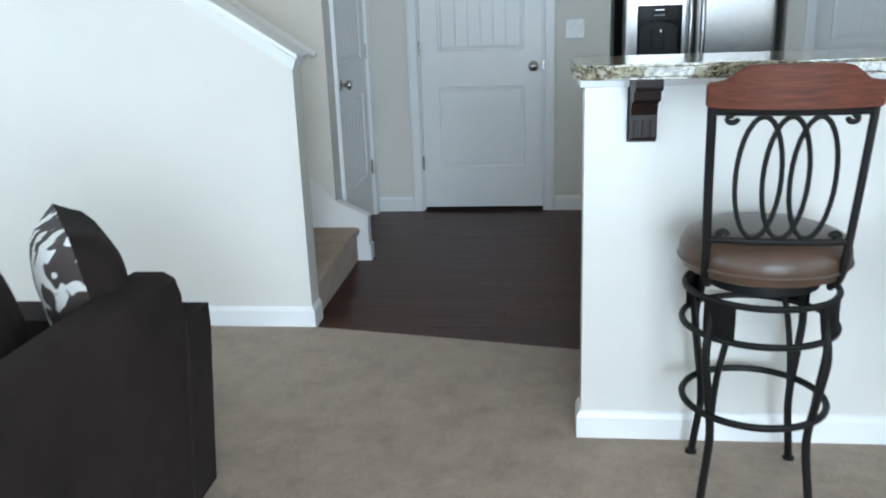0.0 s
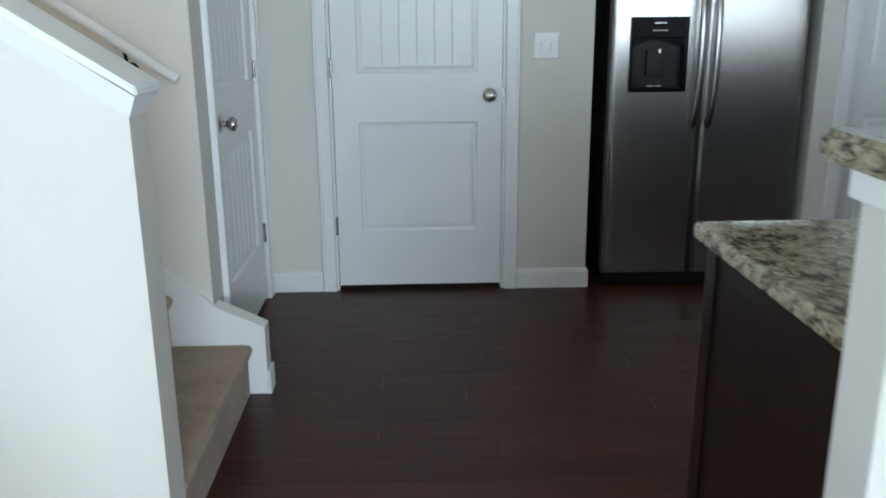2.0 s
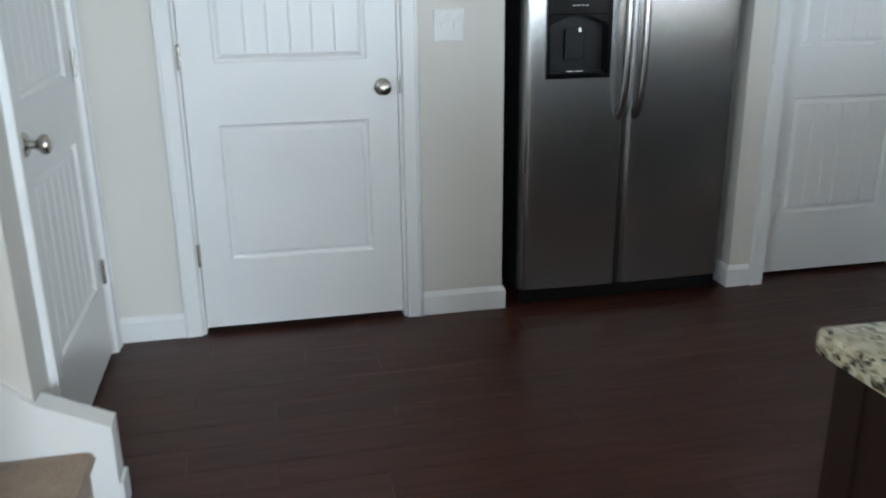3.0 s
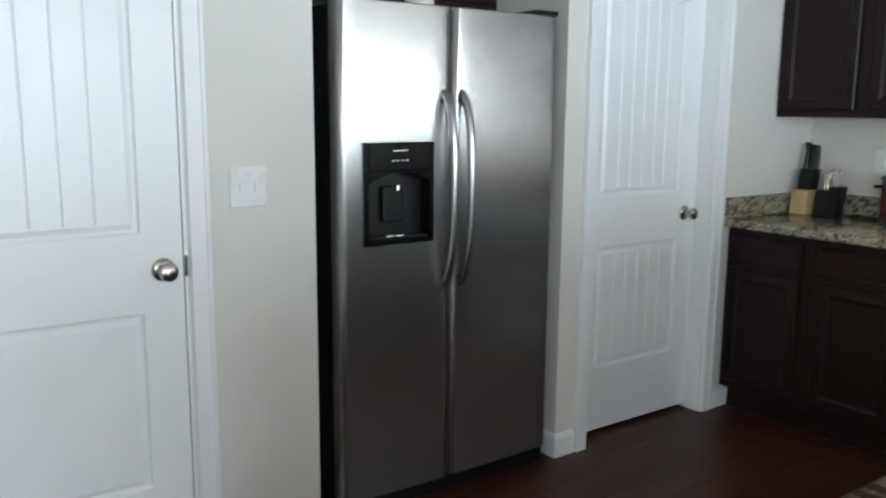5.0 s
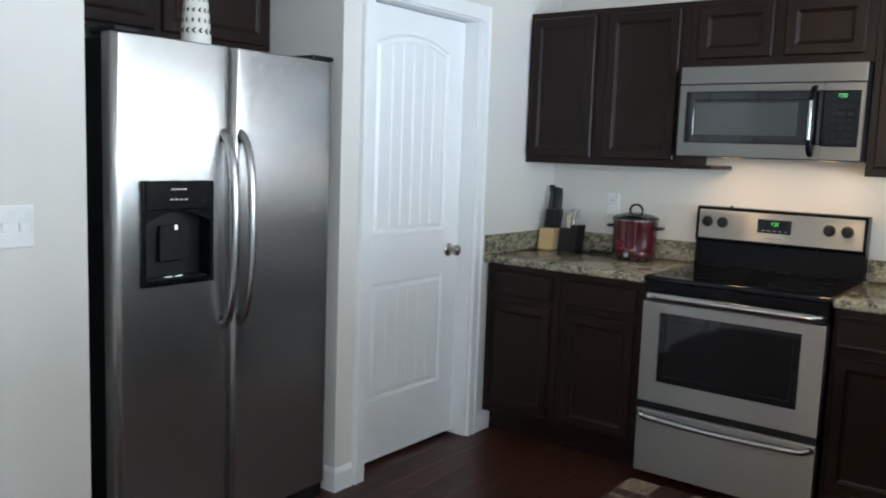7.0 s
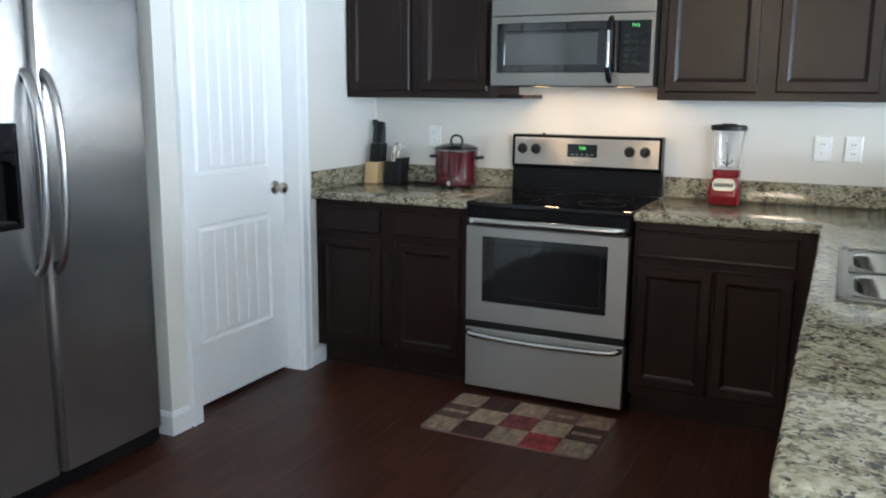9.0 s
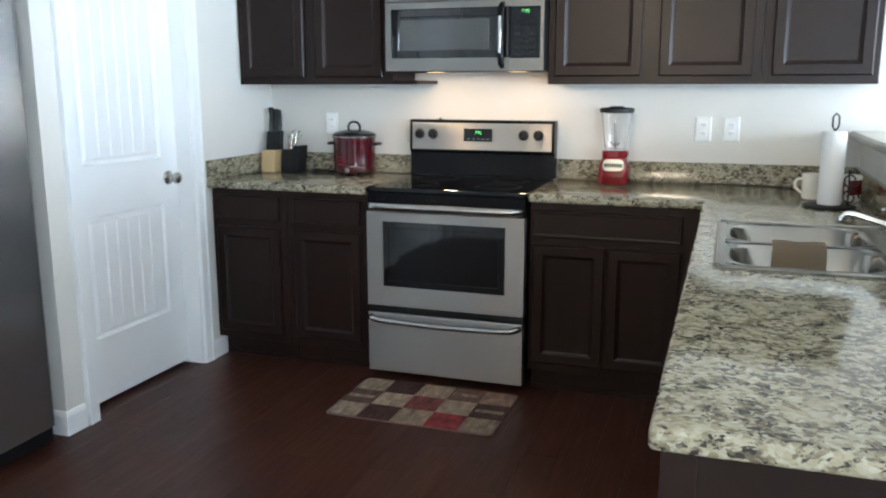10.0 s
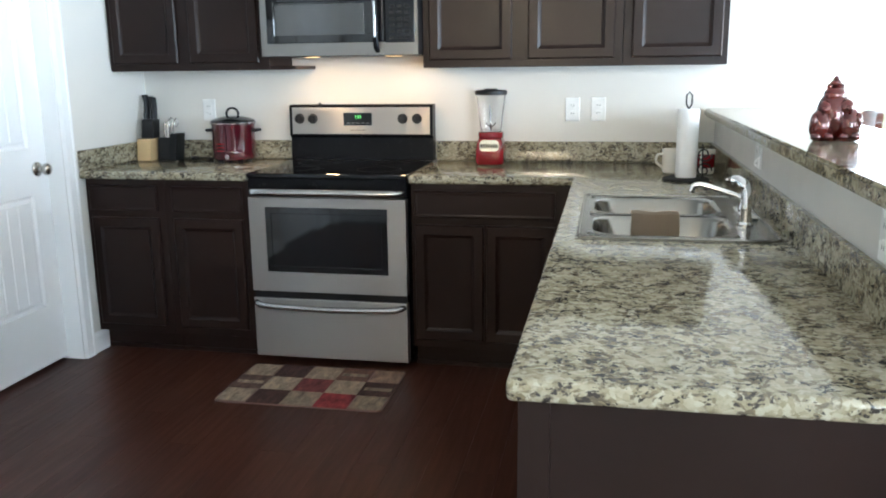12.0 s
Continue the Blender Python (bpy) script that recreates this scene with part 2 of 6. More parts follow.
CLEARGLASS = glass("clear_glass")
OVENGLASS = gloss("smoked_oven_glass", (0.006, 0.006, 0.007), 0.05, 0.45)
SCREEN = gloss("grey_screened_glass", (0.045, 0.047, 0.048), 0.10, 0.9)


def glow(name, colour, strength):
    m, t, b = material(name, colour, 0.4)
    b.inputs["Emission Color"].default_value = (*colour, 1)
    b.inputs["Emission Strength"].default_value = strength
    return m


GREENLED = glow("green_display_digits", (0.15, 0.9, 0.2), 0.4)
BULB = glow("warm_hood_bulb", (1.0, 0.66, 0.30), 1.5)
DISPLED = glow("white_indicator", (0.8, 0.9, 0.95), 0.35)

# granite: cream ground with grey-green clouds, brown blotches and near-black flecks
GRANITE, gt, gb = material("speckled_cream_granite", (0.6, 0.55, 0.45), 0.12)
gv = coords(gt, (0.86, 0.80, 1.15))
warp = node(gt, "ShaderNodeTexNoise", Scale=30.0, Detail=3.0)
gt.links.new(gv, warp.inputs["Vector"])
wv = mixed(gt, 0.03, gv, warp.outputs["Color"], "ADD")


def grains(scale):
    n = node(gt, "ShaderNodeTexVoronoi", Scale=scale)
    gt.links.new(wv, n.inputs["Vector"])
    s = gt.nodes.new("ShaderNodeSeparateColor")
    gt.links.new(n.outputs["Color"], s.inputs[0])
    return s.outputs[0], s.outputs[1]


g1, g1b = grains(112.0)
g2, g2b = grains(180.0)
cloud = noise_at(gt, gv, 24.0, 5, 0.65)
soft_g1 = mixed(gt, 0.55, g1, noise_at(gt, gv, 70.0, 4, 0.6))
ground = ramp(gt, soft_g1, [(0.18, (0.21, 0.178, 0.105)), (0.42, (0.315, 0.278, 0.188)), (0.8, (0.45, 0.415, 0.315))])
patch = ramp(gt, cloud, [(0.36, (0, 0, 0)), (0.62, (1, 1, 1))])
mask1 = ramp(gt, mixed(gt, 0.45, g1b, patch), [(0.54, (0, 0, 0)), (0.69, (1, 1, 1))])
c1 = mixed(gt, mask1, ground, mixed(gt, g2, (0.20, 0.165, 0.10), (0.105, 0.086, 0.062)))
mask2 = ramp(gt, mixed(gt, 0.38, g2b, patch), [(0.745, (0, 0, 0)), (0.785, (1, 1, 1))])
c2 = mixed(gt, mask2, c1, (0.040, 0.034, 0.029))
gt.links.new(c2, gb.inputs["Base Color"])
gt.links.new(ramp(gt, noise_at(gt, gv, 30, 4), [(0.3, (0.06,) * 3), (0.7, (0.12,) * 3)]), gb.inputs["Roughness"])
bump(gt, gb, noise_at(gt, gv, 60, 4), 0.04, 0.0008)

# dark laminate planks, tone varied plank by plank
FLOOR, ft, fb = material("dark_walnut_laminate", (0.05, 0.025, 0.018), 0.3)
oi = ft.nodes.new("ShaderNodeObjectInfo")
fv = coords(ft, (1.2, 14.0, 14.0))
shift = ft.nodes.new("ShaderNodeVectorMath")
shift.operation = "MULTIPLY_ADD"
shift.inputs[1].default_value = (37.0, 21.0, 11.0)
cmb = ft.nodes.new("ShaderNodeCombineXYZ")
for k in range(3):
    ft.links.new(oi.outputs["Random"], cmb.inputs[k])
ft.links.new(cmb.outputs[0], shift.inputs[0])
ft.links.new(fv, shift.inputs[2])
grain = noise_at(ft, shift.outputs[0], 3.0, 8, 0.65)
tone = ramp(ft, oi.outputs["Random"], [(0.0, (0.048, 0.0152, 0.0094)), (0.5, (0.054, 0.0178, 0.0110)), (1.0, (0.060, 0.0210, 0.0130))])
streak = ramp(ft, grain, [(0.30, (0.75, 0.73, 0.71)), (0.52, (1.0, 1.0, 1.0)), (0.76, (1.5, 1.45, 1.4))])
ft.links.new(mixed(ft, 1.0, tone, streak, "MULTIPLY"), fb.inputs["Base Color"])
ft.links.new(ramp(ft, grain, [(0.3, (0.42,) * 3), (0.7, (0.30,) * 3)]), fb.inputs["Roughness"])
bump(ft, fb, grain, 0.04, 0.0006)
fb.inputs["Specular IOR Level"].default_value = 0.22

CARPET, ct, cb = material("beige_cut_pile_carpet", (0.33, 0.27, 0.21), 0.95, 0.0, 0.1)
cv = coords(ct)
lay = noise_at(ct, cv, 6.0, 8, 0.78)
tuft = noise_at(ct, cv, 170.0, 3, 0.7)
base = ramp(ct, lay, [(0.34, (0.26, 0.182, 0.128)), (0.5, (0.42, 0.315, 0.232)), (0.66, (0.55, 0.435, 0.33))])
ct.links.new(mixed(ct, 0.42, base, ramp(ct, tuft, [(0.3, (0.25, 0.170, 0.126)), (0.7, (0.61, 0.478, 0.38))])), cb.inputs["Base Color"])
cb.inputs["Sheen Weight"].default_value = 0.3
clump = noise_at(ct, cv, 42.0, 5, 0.7)
bump(ct, cb, mixed(ct, 0.6, tuft, clump), 1.0, 0.02)

CHERRY, ht, hb = material("reddish_cherry_wood", (0.2, 0.05, 0.02), 0.45, 0.0, 0.3)
hg = noise_at(ht, coords(ht, (3.0, 20.0, 30.0)), 4.0, 6, 0.6)
ht.links.new(ramp(ht, hg, [(0.25, (0.050, 0.012, 0.006)), (0.55, (0.115, 0.027, 0.011)), (0.8, (0.16, 0.040, 0.016))]), hb.inputs["Base Color"])
hb.inputs["Coat Weight"].default_value = 0.1

LEATHER, lt, lb = material("brown_leather", (0.10, 0.055, 0.035), 0.36)
lv = coords(lt)
lt.links.new(ramp(lt, noise_at(lt, lv, 9, 6), [(0.3, (0.052, 0.028, 0.018)), (0.7, (0.098, 0.056, 0.036))]), lb.inputs["Base Color"])
bump(lt, lb, noise_at(lt, lv, 180, 4), 0.35, 0.001)



def rug_print(name, stops):
    m, t, b = material(name, (0.3, 0.2, 0.15), 0.85, 0.0, 0.2)
    o = t.nodes.new("ShaderNodeObjectInfo")
    mp = t.nodes.new("ShaderNodeMapping")
    mp.inputs["Scale"].default_value = (8.0, 20.0, 8.0)
    c = t.nodes.new("ShaderNodeTexCoord")
    cx = t.nodes.new("ShaderNodeCombineXYZ")
    for k in range(3):
        t.links.new(o.outputs["Random"], cx.inputs[k])
    far = t.nodes.new("ShaderNodeVectorMath")
    far.operation = "MULTIPLY_ADD"
    far.inputs[1].default_value = (17.0, 31.0, 5.0)
    t.links.new(cx.outputs[0], far.inputs[0])
    t.links.new(c.outputs["Object"], far.inputs[2])
    t.links.new(far.outputs[0], mp.inputs["Vector"])
    v = mp.outputs["Vector"]
    tone = ramp(t, o.outputs["Random"], stops)
    worn = ramp(t, noise_at(t, v, 1.6, 7, 0.7), [(0.32, (0.45, 0.42, 0.42)), (0.52, (1.0, 1.0, 1.0)), (0.66, (1.5, 1.4, 1.25)), (0.75, (2.1, 1.9, 1.6))])
    t.links.new(mixed(t, 1.0, tone, worn, "MULTIPLY"), b.inputs["Base Color"])
    bump(t, b, noise_at(t, c.outputs["Object"], 400, 2), 0.5, 0.001)
    return m


RUGRED = rug_print("printed_rug_red", [(0.0, (0.095, 0.030, 0.028)), (0.35, (0.15, 0.038, 0.036)), (0.6, (0.10, 0.058, 0.047)), (1.0, (0.18, 0.078, 0.052))])
RUGDARK = rug_print("printed_rug_dark", [(0.0, (0.055, 0.026, 0.022)), (1.0, (0.075, 0.038, 0.030))])
RUGBRIGHT = rug_print("printed_rug_bright_red", [(0.0, (0.20, 0.030, 0.034)), (1.0, (0.22, 0.034, 0.036))])
RUGTAN = rug_print("printed_rug_tan", [(0.0, (0.19, 0.14, 0.098)), (0.5, (0.28, 0.21, 0.15)), (1.0, (0.22, 0.14, 0.10))])
RUGBASE = paint("rug_backing", (0.16, 0.09, 0.075), 0.8, 0.2, 200, 0.5)

FLORAL, ot, ob_ = material("white_brown_print_cloth", (0.7, 0.68, 0.64), 0.9)
ov = coords(ot)
ow = node(ot, "ShaderNodeTexNoise", Scale=9.0, Detail=2.0)
ot.links.new(ov, ow.inputs["Vector"])
ovw = mixed(ot, 0.12, ov, ow.outputs["Color"], "ADD")
ot.links.new(ramp(ot, noise_at(ot, ovw, 19, 1, 0.3), [(0.50, (0.72, 0.70, 0.66)), (0.53, (0.06, 0.045, 0.04))]), ob_.inputs["Base Color"])
bump(ot, ob_, noise_at(ot, ov, 300, 2), 0.4, 0.001)

# ======== structure ========


def structure(name, bm, mat, label, category, parent=None):
    return tagged(part(name, bm, mat, parent), label, category, kind="structure")


def wall_y(name, y0, y1, x0, x1, openings, label, z1=CEIL):
    """A wall along x with openings (x0, x1, z0, z1)."""
    rows, at = [], x0
    for a, b, lo, hi in sorted(openings):
        rows.append((at, a, y0, y1, 0, z1))
        if lo > 0:
            rows.append((a, b, y0, y1, 0, lo))
        if hi < z1:
            rows.append((a, b, y0, y1, hi, z1))
        at = b
    rows.append((at, x1, y0, y1, 0, z1))
    return structure(name, boxes(*rows), WALL, label, "wall")


def wall_x(name, x0, x1, y0, y1, openings, label, z1=CEIL):
    rows, at = [], y0
    for a, b, lo, hi in sorted(openings):
        rows.append((x0, x1, at, a, 0, z1))
        if lo > 0:
            rows.append((x0, x1, a, b, 0, lo))
        if hi < z1:
            rows.append((x0, x1, a, b, hi, z1))
        at = b
    rows.append((x0, x1, at, y1, 0, z1))
    return structure(name, boxes(*rows), WALL, label, "wall")


D1A, D1B = 0.435, 1.226      # door in the long wall
PA, PB = 2.885, 3.640        # pantry doorway
ALC0, ALC1 = 1.650, 2.716    # refrigerator alcove
DOORH = 2.045
wall_y("wall_north", YN, YN + 0.115, XD - 0.115, XE + 0.115, [(D1A - 0.012, D1B + 0.012, 0, DOORH), (ALC0, ALC1, 0, CEIL), (PA, PB, 0, DOORH)],
       "pale greige painted wall with two white doors and an alcove")
structure("wall_alcove", boxes((ALC0 - 0.10, ALC0, YN + 0.115, 8.22, 0, CEIL), (ALC1, ALC1 + 0.10, YN + 0.115, 8.22, 0, CEIL), (ALC0, ALC1, 8.12, 8.22, 0, CEIL)),
          WALL, "painted walls of the refrigerator alcove", "wall")
structure("wall_pantry", boxes((PB + 0.3, PB + 0.4, YN + 0.115, 8.22, 0, CEIL), (ALC1 + 0.1, PB + 0.3, 8.12, 8.22, 0, CEIL)), WALL, "plain walls inside the closed pantry", "wall")
structure("wall_behind_door", boxes((XD - 0.115, ALC0 - 0.1, YN + 0.9, YN + 1.0, 0, CEIL)), WALL, "plain wall closing the space behind the door", "wall")
wall_x("wall_east", XE, XE + 0.115, YS - 0.115, YN, [(0.98, 3.92, 0.9, 1.95)], "pale painted wall behind the range and dining area")
wall_y("wall_south", YS - 0.115, YS, XW, XE, [(-2.95, -1.65, 0.8, 2.1), (1.0, 3.2, 0.02, 2.1)], "living room wall with patio door and window")
# Both openings are added for the west and stair fill lamps.
wall_x("wall_west", XW - 0.115, XW, YS - 0.115, YN + 0.9, [(1.35, 3.25, 0.8, 2.1), (5.43, 6.13, 1.6, 2.4)], "plain living room wall with two added window openings")
wall_y("wall_stairs", STY, STY + 0.10, XW, XD, [], "painted wall beside the stairs")
D2A, D2B = 6.47, 7.262
wall_x("wall_hall", XD - 0.115, XD, STY + 0.10, YN, [(D2A - 0.01, D2B + 0.01, 0, DOORH)], "narrow painted wall holding a white door")
structure("wall_closet", boxes((XD - 0.95, XD - 0.85, STY + 0.1, YN + 0.9, 0, CEIL)), WALL, "plain wall inside the closet", "wall")
structure("ceiling", boxes((XW - 0.1, XE + 0.1, YS - 0.1, 8.3, CEIL, CEIL + 0.1)), CEILING, "plain white ceiling", "ceiling")
structure("floor", boxes((XW - 0.1, XE + 0.1, YS - 0.1, 8.3, -0.15, -0.012)), BLACKPLASTIC, "dark subfloor under planks and carpet", "floor")

# half wall beside the stairs
SLOPE = 0.665
bm = bmesh.new()
TOP0 = 1.124


def half_top(x):
    return TOP0 + SLOPE * (HALFX - x)


xt = HALFX - (CEIL - TOP0) / SLOPE
prism(bm, [(HALFX, 0), (HALFX, TOP0), (xt, CEIL), (XW, CEIL), (XW, 0)], lambda p, q: (p, HALF0, q), lambda p, q: (p, HALF1, q))
structure("wall_half_stairs", bm, WALL, "sloping painted half wall beside the stairs", "half wall")
cap_obj = thing("stair_wall_cap", HALFX, (HALF0 + HALF1) / 2, TOP0, "white painted sloping cap board on the stair half wall", "trim", kind="structure")
bm = bmesh.new()
prism(bm, [(HALFX + 0.030, TOP0 + 0.028), (HALFX + 0.030, TOP0 + 0.046), (xt, CEIL + 0.03), (xt - 0.03, CEIL + 0.012)],
      lambda p, q: (p, HALF0 - 0.027, q), lambda p, q: (p, HALF1 + 0.027, q))
bmesh.ops.bevel(bm, geom=list(bm.edges), offset=0.004, segments=2, affect="EDGES")
part("cap_board", bm, TRIM, cap_obj)
bm = bmesh.new()
lo, hi = [], []
for x, e, z, far in ((HALFX, 0.002, TOP0 - 0.016, 0), (HALFX, 0.024, TOP0 + 0.0275, 1)):
    xe, ya, yb = x + e, HALF0 - e, HALF1 + e
    zb = z + SLOPE * (xe - xt)
    (hi if far else lo).extend(bm.verts.new(c) for c in ((xt, ya, zb), (xe, ya, z), (xe, yb, z), (xt, yb, zb)))
bm.faces.new(hi)
bm.faces.new(list(reversed(lo)))
for k in range(4):
    bm.faces.new((lo[k], lo[(k + 1) % 4], hi[(k + 1) % 4], hi[k]))
part("cap_moulding", bm, TRIM, cap_obj)

# baseboards
BBH, BBT = 0.10, 0.014


def baseboard(name, pts, label="white painted baseboard"):
    """A run of baseboards along a line of (x, y) points; the boards stand on the left of the way walked."""
    bm = bmesh.new()
    prof = [(0, 0), (BBT, 0), (BBT, BBH - 0.02), (BBT * 0.55, BBH - 0.006), (0.002, BBH), (0, BBH)]
    P = [Vector((*p, 0)) for p in pts]
    n = len(P)
    offs = []
    for i in range(n):
        d0 = (P[i] - P[i - 1]).normalized() if i > 0 else (P[1] - P[0]).normalized()
        d1 = (P[i + 1] - P[i]).normalized() if i < n - 1 else d0
        n0, n1 = Vector((-d0.y, d0.x, 0)), Vector((-d1.y, d1.x, 0))
        m = (n0 + n1)
        offs.append(m / max(0.2, (1 + n0.dot(n1))))
    rings = [[bm.verts.new(P[i] + offs[i] * a + Vector((0, 0, z))) for a, z in prof] for i in range(n)]
    for r, s in zip(rings, rings[1:]):
        for k in range(len(prof)):
            bm.faces.new((r[k], r[(k + 1) % len(prof)], s[(k + 1) % len(prof)], s[k]))
    bm.faces.new(rings[0])
    bm.faces.new(list(reversed(rings[-1])))
    return structure(name, bm, TRIM, label, "baseboard")


baseboard("baseboard_1", [(HALFX, HALF1 - 0.002), (HALFX, HALF0), (XW + 0.02, HALF0)])
baseboard("baseboard_2", [(D1A - 0.082, YN), (XD + 0.019, YN)])
baseboard("baseboard_3", [(ALC0, YN + 0.1), (ALC0, YN), (D1B + 0.082, YN)])
baseboard("baseboard_4", [(PA - 0.074, YN), (ALC1, YN), (ALC1, YN + 0.1)])
baseboard("baseboard_5", [(3.835, YN), (PB + 0.072, YN)])
baseboard("baseboard_6", [(XE - 0.01, BAR0), (BARX, BAR0), (BARX, BAR1)])
baseboard("baseboard_7", [(XE, 0.0), (XE, BAR0 - 0.02)])

# carpet and stairs
bm = bmesh.new()
prism(bm, [(XW, YS), (XE, YS), (XE, BAR0), (BARX, BAR0), (BARX + 0.035, 4.972), (0.80, 5.085), (0.245, 5.188), (HALFX, HALF0), (XW, HALF0)],
      lambda p, q: (p, q, -0.012), lambda p, q: (p, q, 0.010))
structure("carpet_floor", bm, CARPET, "beige cut pile living room carpet", "carpet")
stairs = thing("stairs", 0.2, 5.78, 0, "beige carpeted stairs going up beside a half wall", "stairs", kind="structure")
RISE, RUN = 0.190, 0.262
for k in range(9):
    x1 = 0.205 - RUN * k
    z1 = RISE * (k + 1)
    prof = [(x1 - RUN - 0.03, z1 - RISE), (x1, z1 - RISE), (x1, z1 - 0.045), (x1 + 0.012, z1 - 0.04), (x1 + 0.02, z1 - 0.02), (x1 + 0.012, z1 - 0.004), (x1 - 0.005, z1), (x1 - RUN - 0.03, z1)]
    bm = bmesh.new()
    prism(bm, prof, lambda p, q: (p, HALF1 + 0.001, q), lambda p, q: (p, STY - 0.024, q))
    part("step", bm, CARPET, stairs)
bm = bmesh.new()
prism(bm, [(0.272, 0.0), (0.272, 0.252), (0.10, 0.335), (-0.085, 0.512), (-2.4, 0.512 + 2.315 * SLOPE), (-2.4, 1.6), (0.0, 0.0)],
      lambda p, q: (p, STY - 0.022, q), lambda p, q: (p, STY - 0.0005, q))
part("skirt_board", bm, TRIM, stairs, "white painted skirt board along the stair wall")
bm = bmesh.new()
prism(bm, [(XD + 0.004, 0.0), (0.272, 0.0), (0.272, 0.252), (0.10, 0.335)], lambda p, q: (p, STY - 0.0004, q), lambda p, q: (p, STY + 0.055, q))
box(bm, 0.272, 0.284, STY - 0.03, STY + 0.055, 0, 0.09, 0.003)
part("skirt_end", bm, TRIM, stairs, "white painted end block of the skirt board")
rail = thing("handrail", -0.2, STY - 0.06, 1.2, "white wooden handrail on the stair wall", "handrail")
bm = bmesh.new()
tube(bm, [(0.060, STY - 0.062, 1.118), (0.0, STY - 0.062, 1.157), (-2.0, STY - 0.062, 1.157 + 2.0 * SLOPE)], 0.018, 14)
part("rail", bm, TRIM, rail, smooth=True)
for bx in (-0.10, -1.2):
    bz = 1.157 - bx * SLOPE
    bm = bmesh.new()
    tube(bm, [(bx, STY - 0.002, bz - 0.075), (bx, STY - 0.04, bz - 0.07), (bx, STY - 0.06, bz - 0.02)], 0.006, 8)
    lathe(bm, bx, STY, [(0.022, -0.004), (0.022, 0)], 16, bz - 0.075, "y")
    part("bracket", bm, IRON, rail, "dark metal handrail bracket")

# ======== doors ========


def PY(y):
    return lambda u, v, d: (u, y - d, v)


def PXE(x):
    return lambda u, v, d: (x - d, u, v)


def PXW(x):
    return lambda u, v, d: (x + d, u, v)


def casing(name, P, a, b, top, width=0.066, thick=0.017):
    bm = bmesh.new()
    def bar(u0, u1, v0, v1):
        lo = [bm.verts.new(P(u, v, 0)) for u, v in ((u0, v0), (u1, v0), (u1, v1), (u0, v1))]
        e = 0.006
        hi = [bm.verts.new(P(u, v, thick)) for u, v in ((u0 + e, v0), (u1 - e, v0), (u1 - e, v1), (u0 + e, v1))]
        bm.faces.new(hi)
        bm.faces.new(list(reversed(lo)))
        for k in range(4):
            bm.faces.new((lo[k], lo[(k + 1) % 4], hi[(k + 1) % 4], hi[k]))
    bar(a - width, a, 0, top)
    bar(b, b + width, 0, top)
    bar(a - width, b + width, top + 0.0005, top + width)
    # a raised outer bead
    for u0, u1 in ((a - width, a - width + 0.016), (b + width - 0.016, b + width)):
        lo = [bm.verts.new(P(u, v, thick - 0.001)) for u, v in ((u0, 0), (u1, 0), (u1, top + width), (u0, top + width))]
        hi = [bm.verts.new(P(u, v, thick + 0.005)) for u, v in ((u0 + 0.003, 0), (u1 - 0.003, 0), (u1 - 0.003, top + width), (u0 + 0.003, top + width))]
        bm.faces.new(hi)
        for k in range(4):
            bm.faces.new((lo[k], lo[(k + 1) % 4], hi[(k + 1) % 4], hi[k]))
    return structure(name, bm, TRIM, "white painted door casing", "trim")


